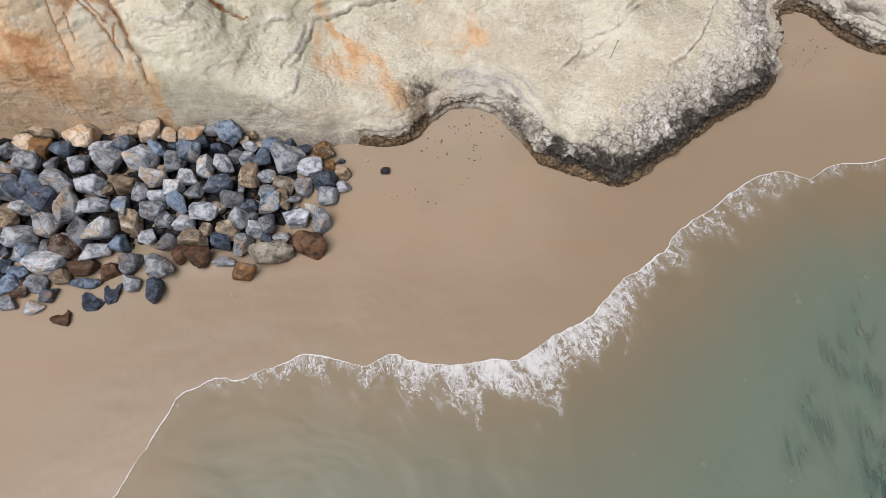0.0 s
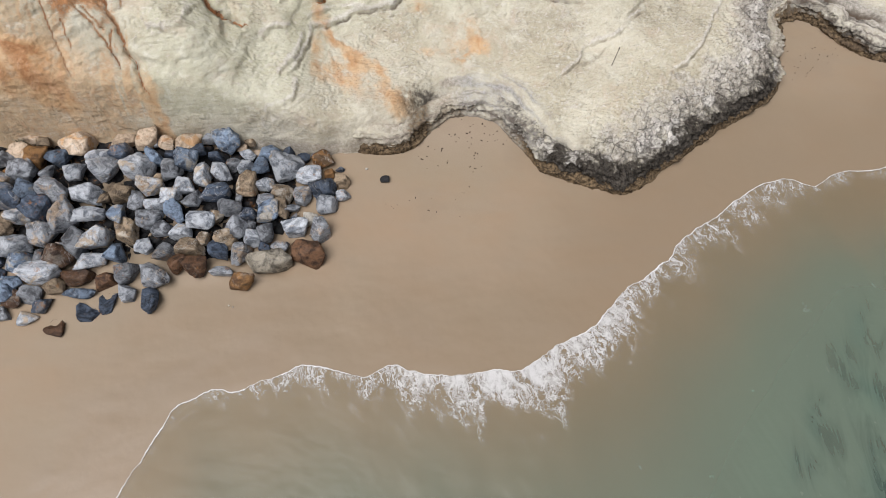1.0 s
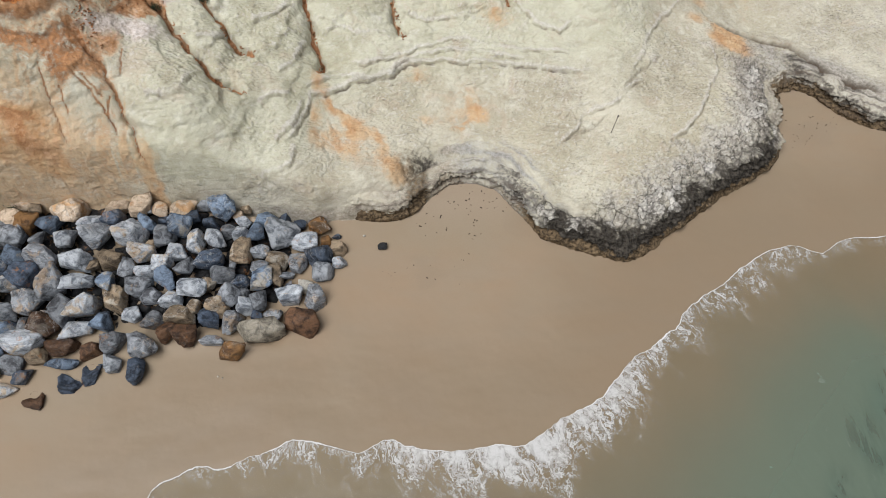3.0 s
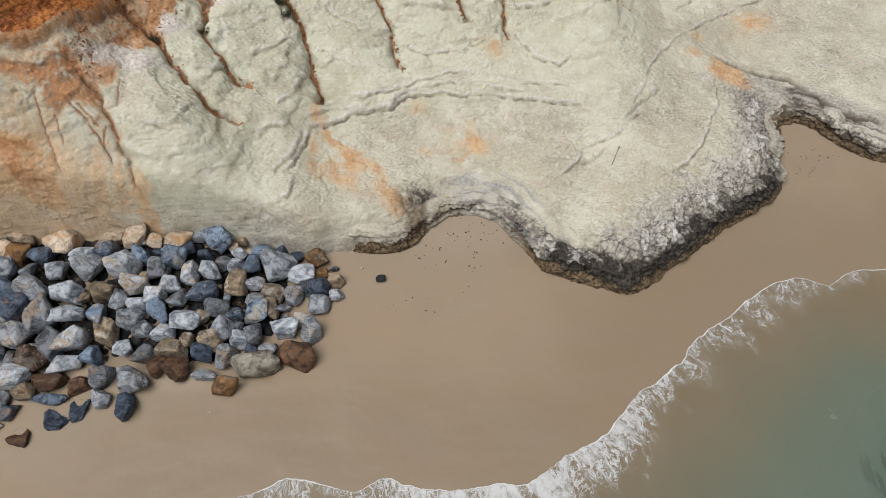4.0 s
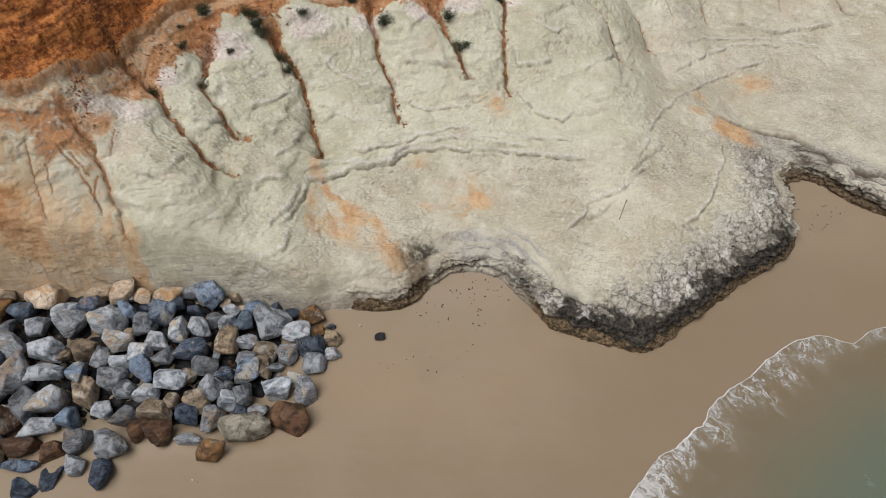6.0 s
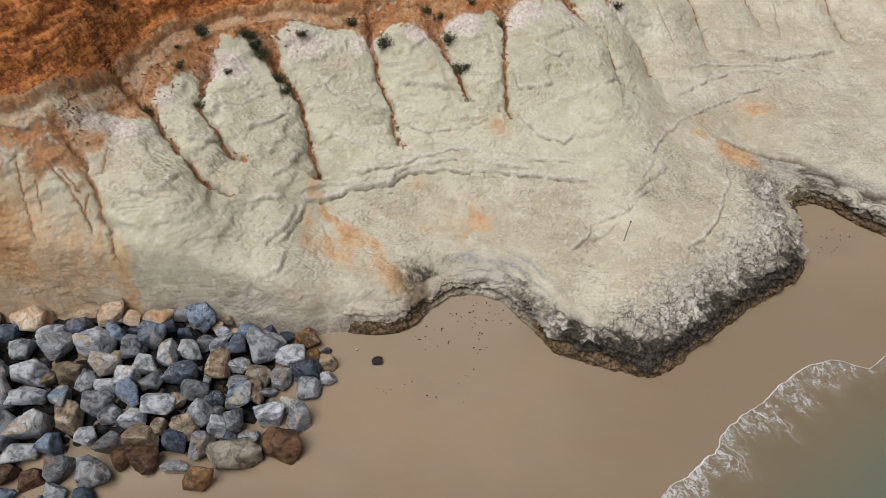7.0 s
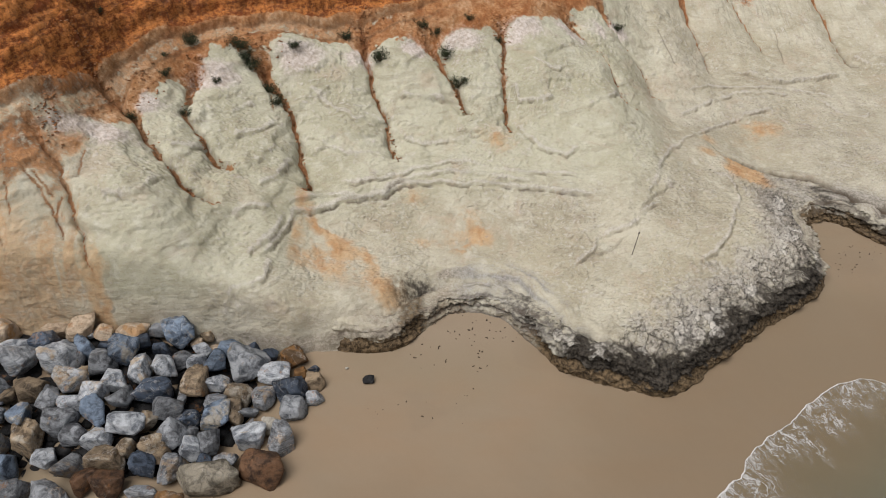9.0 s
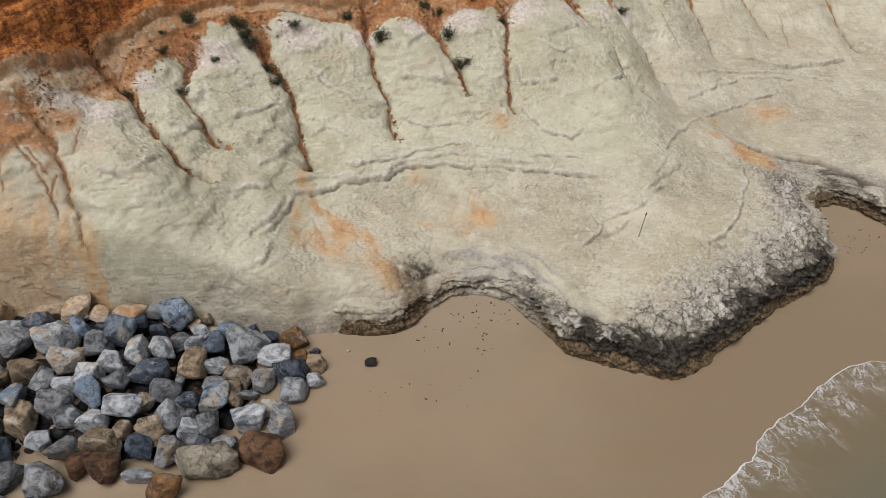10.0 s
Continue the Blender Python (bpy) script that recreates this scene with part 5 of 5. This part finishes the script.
boulder(-5.65, 1.03, 1.07, 0.87, 0.69, 'blue')
boulder(-6.55, 0.47, 1.01, 0.51, 0.41, 'dark')
boulder(-6.01, 0.35, 0.69, 0.47, 0.37, 'dark')
boulder(-8.47, -0.46, 1.20, 0.98, 0.79, 'pale')
boulder(-7.89, 0.00, 0.83, 0.76, 0.57, 'blue')
boulder(-7.49, 0.29, 0.46, 0.28, 0.22, 'dark')
boulder(-7.34, -0.37, 0.73, 0.78, 0.50, 'grey')
boulder(-6.87, 0.01, 1.01, 0.86, 0.68, 'blue')
boulder(-6.33, -0.52, 0.86, 0.83, 0.58, 'pale')
boulder(-5.75, -0.26, 0.91, 0.73, 0.58, 'pale')
boulder(-7.70, -0.68, 0.41, 0.40, 0.28, 'brown')
boulder(-7.91, -1.10, 1.00, 0.74, 0.59, 'pale')
boulder(-7.21, -1.34, 0.72, 0.66, 0.49, 'pale')
boulder(-6.83, -0.98, 0.77, 0.65, 0.52, 'pale')
boulder(-6.47, -1.45, 0.67, 0.82, 0.46, 'grey')
boulder(-5.70, -1.10, 1.30, 0.65, 0.52, 'dark')
boulder(-8.37, -1.56, 0.64, 0.75, 0.43, 'grey')
boulder(-7.79, -1.65, 0.81, 0.50, 0.40, 'pale')
boulder(-7.11, -1.88, 0.98, 0.80, 0.64, 'blue')
boulder(-7.96, -2.27, 1.04, 0.77, 0.61, 'grey')
boulder(-7.51, -2.44, 0.85, 0.57, 0.46, 'grey')
boulder(-8.68, -2.53, 0.87, 0.89, 0.59, 'brown')
boulder(-8.13, -2.99, 0.77, 0.86, 0.52, 'pale')
boulder(-7.40, -3.17, 0.76, 0.90, 0.52, 'grey')
boulder(-6.80, -2.49, 0.85, 0.57, 0.45, 'pale')
boulder(-6.19, -2.13, 1.02, 0.75, 0.60, 'pale')
boulder(-5.69, -1.91, 0.58, 0.69, 0.39, 'brown')
boulder(-5.28, -1.57, 0.93, 0.72, 0.57, 'grey')
boulder(-6.07, -2.68, 0.62, 0.53, 0.42, 'brown')
boulder(-5.46, -2.60, 0.79, 0.64, 0.51, 'brown')
boulder(-6.50, -2.99, 1.06, 0.68, 0.54, 'brown')
boulder(-5.61, -2.96, 0.79, 0.60, 0.48, 'dark')
boulder(-6.93, -3.53, 0.84, 0.68, 0.54, 'rust')
boulder(-6.27, -3.65, 0.97, 0.75, 0.60, 'rust')
boulder(-5.43, -3.74, 0.92, 0.52, 0.41, 'pale')
boulder(-7.63, -4.04, 1.12, 0.91, 0.73, 'grey')
boulder(-8.62, -3.89, 0.86, 0.84, 0.59, 'grey')
boulder(-8.52, -4.58, 0.82, 0.76, 0.39, 'pale')
boulder(-7.76, -4.76, 0.80, 1.01, 0.38, 'dark')
boulder(-4.74, -4.25, 1.16, 0.69, 0.56, 'ochre')
boulder(-4.89, 1.18, 0.56, 0.35, 0.28, 'brown')
boulder(-5.15, 0.90, 0.46, 0.31, 0.25, 'buff')
boulder(-4.93, 0.65, 0.60, 0.35, 0.28, 'pale')
boulder(-4.60, 0.81, 0.46, 0.31, 0.25, 'buff')
boulder(-4.12, 0.75, 0.92, 0.70, 0.56, 'blue')
boulder(-3.58, 1.01, 0.46, 0.50, 0.31, 'dark')
boulder(-5.31, 0.17, 0.59, 0.61, 0.40, 'grey')
boulder(-4.99, 0.10, 0.64, 0.65, 0.43, 'pale')
boulder(-4.46, 0.15, 0.73, 0.72, 0.49, 'blue')
boulder(-3.51, 0.16, 1.23, 1.04, 0.83, 'pale')
boulder(-2.95, 0.76, 0.69, 0.69, 0.47, 'dark')
boulder(-2.55, 0.96, 0.46, 0.27, 0.22, 'dark')
boulder(-2.29, 0.70, 0.92, 0.66, 0.53, 'ochre')
boulder(-1.96, 0.16, 0.45, 0.39, 0.31, 'ochre')
boulder(-1.61, 0.39, 0.36, 0.23, 0.19, 'dark')
boulder(-2.70, -0.03, 0.99, 0.73, 0.58, 'pale')
boulder(-1.50, -0.15, 0.59, 0.50, 0.40, 'brown')
boulder(-2.18, -0.56, 0.99, 0.69, 0.55, 'dark')
boulder(-4.86, -0.66, 0.85, 0.98, 0.58, 'brown')
boulder(-4.20, -0.51, 0.81, 0.54, 0.43, 'pale')
boulder(-3.59, -0.78, 0.89, 0.65, 0.52, 'brown')
boulder(-2.92, -0.84, 0.71, 0.76, 0.48, 'grey')
boulder(-4.15, -1.10, 0.67, 0.53, 0.42, 'grey')
boulder(-5.06, -1.10, 0.31, 0.67, 0.21, 'grey')
boulder(-1.48, -0.73, 0.62, 0.45, 0.36, 'pale')
boulder(-4.70, -1.69, 0.71, 0.53, 0.42, 'dark')
boulder(-4.03, -1.55, 0.80, 0.83, 0.54, 'blue')
boulder(-3.57, -1.39, 0.62, 0.83, 0.42, 'brown')
boulder(-3.23, -1.31, 0.58, 0.54, 0.39, 'pale')
boulder(-3.16, -1.66, 0.31, 0.26, 0.21, 'dark')
boulder(-2.05, -1.21, 0.80, 0.64, 0.51, 'pale')
boulder(-5.04, -2.29, 0.88, 0.75, 0.60, 'grey')
boulder(-4.56, -2.09, 0.48, 0.37, 0.30, 'grey')
boulder(-4.04, -2.34, 0.74, 0.88, 0.51, 'grey')
boulder(-4.45, -2.56, 0.83, 0.52, 0.42, 'pale')
boulder(-4.25, -2.16, 0.31, 0.41, 0.21, 'pale')
boulder(-3.05, -2.07, 1.09, 0.67, 0.53, 'pale')
boulder(-2.52, -1.72, 0.61, 0.45, 0.36, 'white')
boulder(-2.07, -2.16, 0.96, 0.82, 0.65, 'grey')
boulder(-5.24, -2.78, 0.66, 0.41, 0.33, 'brown')
boulder(-4.89, -3.12, 0.78, 0.87, 0.53, 'grey')
boulder(-2.55, -3.04, 1.37, 0.88, 0.70, 'rust')
boulder(-3.80, -3.43, 1.64, 0.73, 0.59, 'slab')
boulder(-3.52, -2.79, 0.78, 0.41, 0.32, 'grey')
boulder(-4.08, -2.88, 0.57, 0.58, 0.38, 'dark')
boulder(-13.77, -0.81, 1.11, 0.85, 0.68, 'grey')
boulder(-13.59, -1.72, 1.14, 0.93, 0.74, 'blue')
boulder(-13.64, -2.63, 1.19, 0.97, 0.77, 'grey')
boulder(-13.48, -3.45, 1.13, 0.84, 0.67, 'pale')
boulder(-13.41, -4.42, 1.08, 0.75, 0.60, 'brown')
boulder(-13.37, -5.17, 0.98, 0.69, 0.35, 'grey')
boulder(-13.95, 0.06, 1.02, 0.74, 0.59, 'brown')

# small broken rock that fills the gaps of the pile, near-black for their shade
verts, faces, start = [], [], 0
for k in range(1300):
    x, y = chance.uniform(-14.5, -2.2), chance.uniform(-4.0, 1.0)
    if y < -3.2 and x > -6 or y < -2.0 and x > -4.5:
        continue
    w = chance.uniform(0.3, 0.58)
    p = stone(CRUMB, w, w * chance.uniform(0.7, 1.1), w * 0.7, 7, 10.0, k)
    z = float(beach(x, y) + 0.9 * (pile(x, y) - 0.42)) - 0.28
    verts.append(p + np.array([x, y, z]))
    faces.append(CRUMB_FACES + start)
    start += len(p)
tagged(new("rubble", mesh_from("rubble", np.concatenate(verts), np.concatenate(faces), ROCKS["gap"])), "broken rubble between boulders, coloured near-black to stand for gap shade", "rubble", kind="stuff")

# ---- loose things on the sand ----
p = stone(BALL, 0.42, 0.30, 0.22, 8, 18.0, 5)
ob = new("stone", mesh_from("stone", p, BALL_FACES, ROCKS["gap"]))
ob.matrix_world = pose(0, 0, 0.07, 0, 0, 12)
tagged(ob, "dark angular stone lying alone on the sand", "stone")
for x, y, s in ((-0.66, 0.48, 0.12), (-5.1, -4.9, 0.08), (-4.95, -4.95, 0.06)):
    p = stone(PEBBLE, s, s * 0.8, s * 0.5, 7, 10.0, s)
    ob = new("pebble", mesh_from("pebble", p, PEBBLE_FACES, ROCKS["white"]))
    ob.location = (x, y, float(beach(x, y)) + s * 0.15)
    tagged(ob, "small cream pebble lying on the sand", "pebble", "pebbles")


def scatter(name, label, category, spots, count, material, size):
    """Many small flat scraps strewn round the given spots, as one object."""
    verts, faces, start = [], [], 0
    at = np.array([spots[k % len(spots)] for k in range(count)])
    xs, ys = chance.normal(at[:, 0], at[:, 2]), chance.normal(at[:, 1], at[:, 3])
    zs = np.maximum(sea_floor(xs, ys)[0], rock_at(xs, ys))
    for k, (x, y, z) in enumerate(zip(xs, ys, zs)):
        w = chance.uniform(*size)
        p = stone(CRUMB, w * chance.uniform(1.0, 2.4), w, w * 0.5, 6, 8.0, k)
        a = chance.uniform(0, 6.28)
        p = np.stack([p[:, 0] * math.cos(a) - p[:, 1] * math.sin(a), p[:, 0] * math.sin(a) + p[:, 1] * math.cos(a), p[:, 2]], -1)
        verts.append(p + np.array([x, y, z + w * 0.12]))
        faces.append(CRUMB_FACES + start)
        start += len(p)
    return tagged(new(name, mesh_from(name, np.concatenate(verts), np.concatenate(faces), material)), label, category, kind="stuff")


scatter("seaweed_scraps", "dark dried seaweed scraps strewn on the sand", "seaweed",
        [(2.6, 2.2, 0.7, 0.3), (3.4, 1.0, 0.35, 0.8), (4.1, 2.1, 0.4, 0.3), (16.4, 5.6, 0.4, 0.4), (17.2, 6.0, 0.5, 0.3), (2.0, 1.3, 0.6, 0.5), (1.2, -0.9, 0.8, 0.6)], 110, WEED, (0.02, 0.055))


# ---- cliff plants, clods and the post ----
def shrub(x, y, size):
    """A low saltbush: forked twigs and a crown of many small leaves."""
    base = Vector((x, y, max(float(rock_at(x, y)[0]), float(sea_floor(np.array([x]), np.array([y]))[0][0])) - 0.02))
    root = new("shrub")
    root.location = base
    tv, tf, lv, lf = [], [], [], []
    for k in range(9):
        a, lean = chance.uniform(0, 6.28), chance.uniform(0.3, 1.0)
        tip = np.array([math.cos(a) * lean, math.sin(a) * lean, chance.uniform(0.5, 1.0)]) * size * 0.5
        b = len(tv)
        for c, r in ((np.zeros(3), 0.03), (tip * 0.55 + chance.normal(size=3) * 0.04 * size, 0.02), (tip, 0.008)):
            for q in range(3):
                tv.append(c + np.array([math.cos(q * 2.1), math.sin(q * 2.1), 0]) * r * size)
        for ring in (0, 3):
            for q in range(3):
                tf.append((b + ring + q, b + ring + (q + 1) % 3, b + ring + 3 + (q + 1) % 3, b + ring + 3 + q))
        for leaf in range(95):
            c = tip * chance.uniform(0.45, 1.15) + chance.normal(size=3) * 0.10 * size
            c[2] = max(c[2], 0.01)
            u, v = chance.normal(size=3), chance.normal(size=3)
            u, v = u / np.linalg.norm(u) * 0.036 * size, v / np.linalg.norm(v) * 0.024 * size
            b2 = len(lv)
            lv.extend([c - u, c - v, c + u, c + v])
            lf.append((b2, b2 + 1, b2 + 2, b2 + 3))
    for name, vv, ff, mat in (("stem", tv, tf, TWIG), ("crown", lv, lf, LEAF)):
        part = new(name, mesh_from(name, vv, ff, mat, smooth=False))
        part.parent = root
    return tagged(root, "low dark green saltbush growing on the cliff", "shrub", "cliff shrubs")


for x, y, s in ((-7.9, 6.6, 0.6), (-7.1, 8.3, 0.45), (-6.5, 9.8, 0.7), (-5.55, 8.8, 0.35), (-6.3, 7.2, 0.45), (-4.95, 10.3, 0.8), (-4.65, 9.85, 0.7), (-4.75, 10.1, 0.6), (-3.9, 9.3, 0.7),
                (-3.6, 8.9, 0.6), (-3.2, 10.8, 0.5), (-1.45, 12.2, 0.6), (-0.1, 11.4, 0.75), (1.45, 13.0, 0.5), (2.0, 13.0, 0.5), (2.4, 12.2, 0.7), (2.85, 10.95, 0.75), (4.5, 13.2, 0.4), (10.2, 17.2, 0.6),
                (-9.3, 8.2, 0.9), (-9.7, 8.9, 0.5), (-2.4, 6.5, 0.2), (-2.38, 6.25, 0.16), (-12.9, 0.75, 0.55), (3.3, 13.6, 0.4), (-8.8, 8.6, 0.4), (-7.2, 9.0, 0.3), (-6.35, 7.8, 0.3)):
    shrub(x, y, s)

def bed_spots():
    """Places along the gully beds, closer together and wider at the heads."""
    out = []
    for line, width, depth in GULLIES[1:9]:
        for (ax, ay), (bx, by), k in zip(line, line[1:], range(9)):
            for q in (0.1, 0.35, 0.6, 0.85):
                out += [(ax + (bx - ax) * q, ay + (by - ay) * q, 0.05 + 0.12 * (k == 0), 0.05 + 0.10 * (k == 0))] * (3 if k == 0 else 2 if k < 3 else 1)
    return out


scatter("soil_clods", "red-brown soil clods lying in the cliff gullies", "soil", bed_spots() + [(-8.6, 6.4, 0.25, 0.5), (-7.6, 7.9, 0.3, 0.5), (-7.6, 7.6, 0.3, 0.5), (-9.3, 4.7, 0.16, 0.4), (-9.5, 5.0, 0.16, 0.4), (0.5, 13.2, 1.2, 0.4), (-4.2, 10.7, 0.4, 0.3)] * 5,
        2600, CLOD, (0.03, 0.085))

rod = bmesh.new()
bmesh.ops.create_cone(rod, segments=8, radius1=0.014, radius2=0.011, depth=1.05, cap_ends=True, matrix=pose(0, 0, 0.42, 0, 0, 0))
bmesh.ops.create_cone(rod, segments=8, radius1=0.028, radius2=0.025, depth=0.06, cap_ends=True, matrix=pose(0, 0, 0.93, 0, 0, 0))
me = bpy.data.meshes.new("post")
rod.to_mesh(me)
rod.free()
me.materials.append(IRON)
post = new("post", me)
post.matrix_world = pose(8.54, 4.3, float(rock_at(8.54, 4.3)[0]), 0, 5, 0)
tagged(post, "thin weathered metal post stuck in the headland rock", "post")
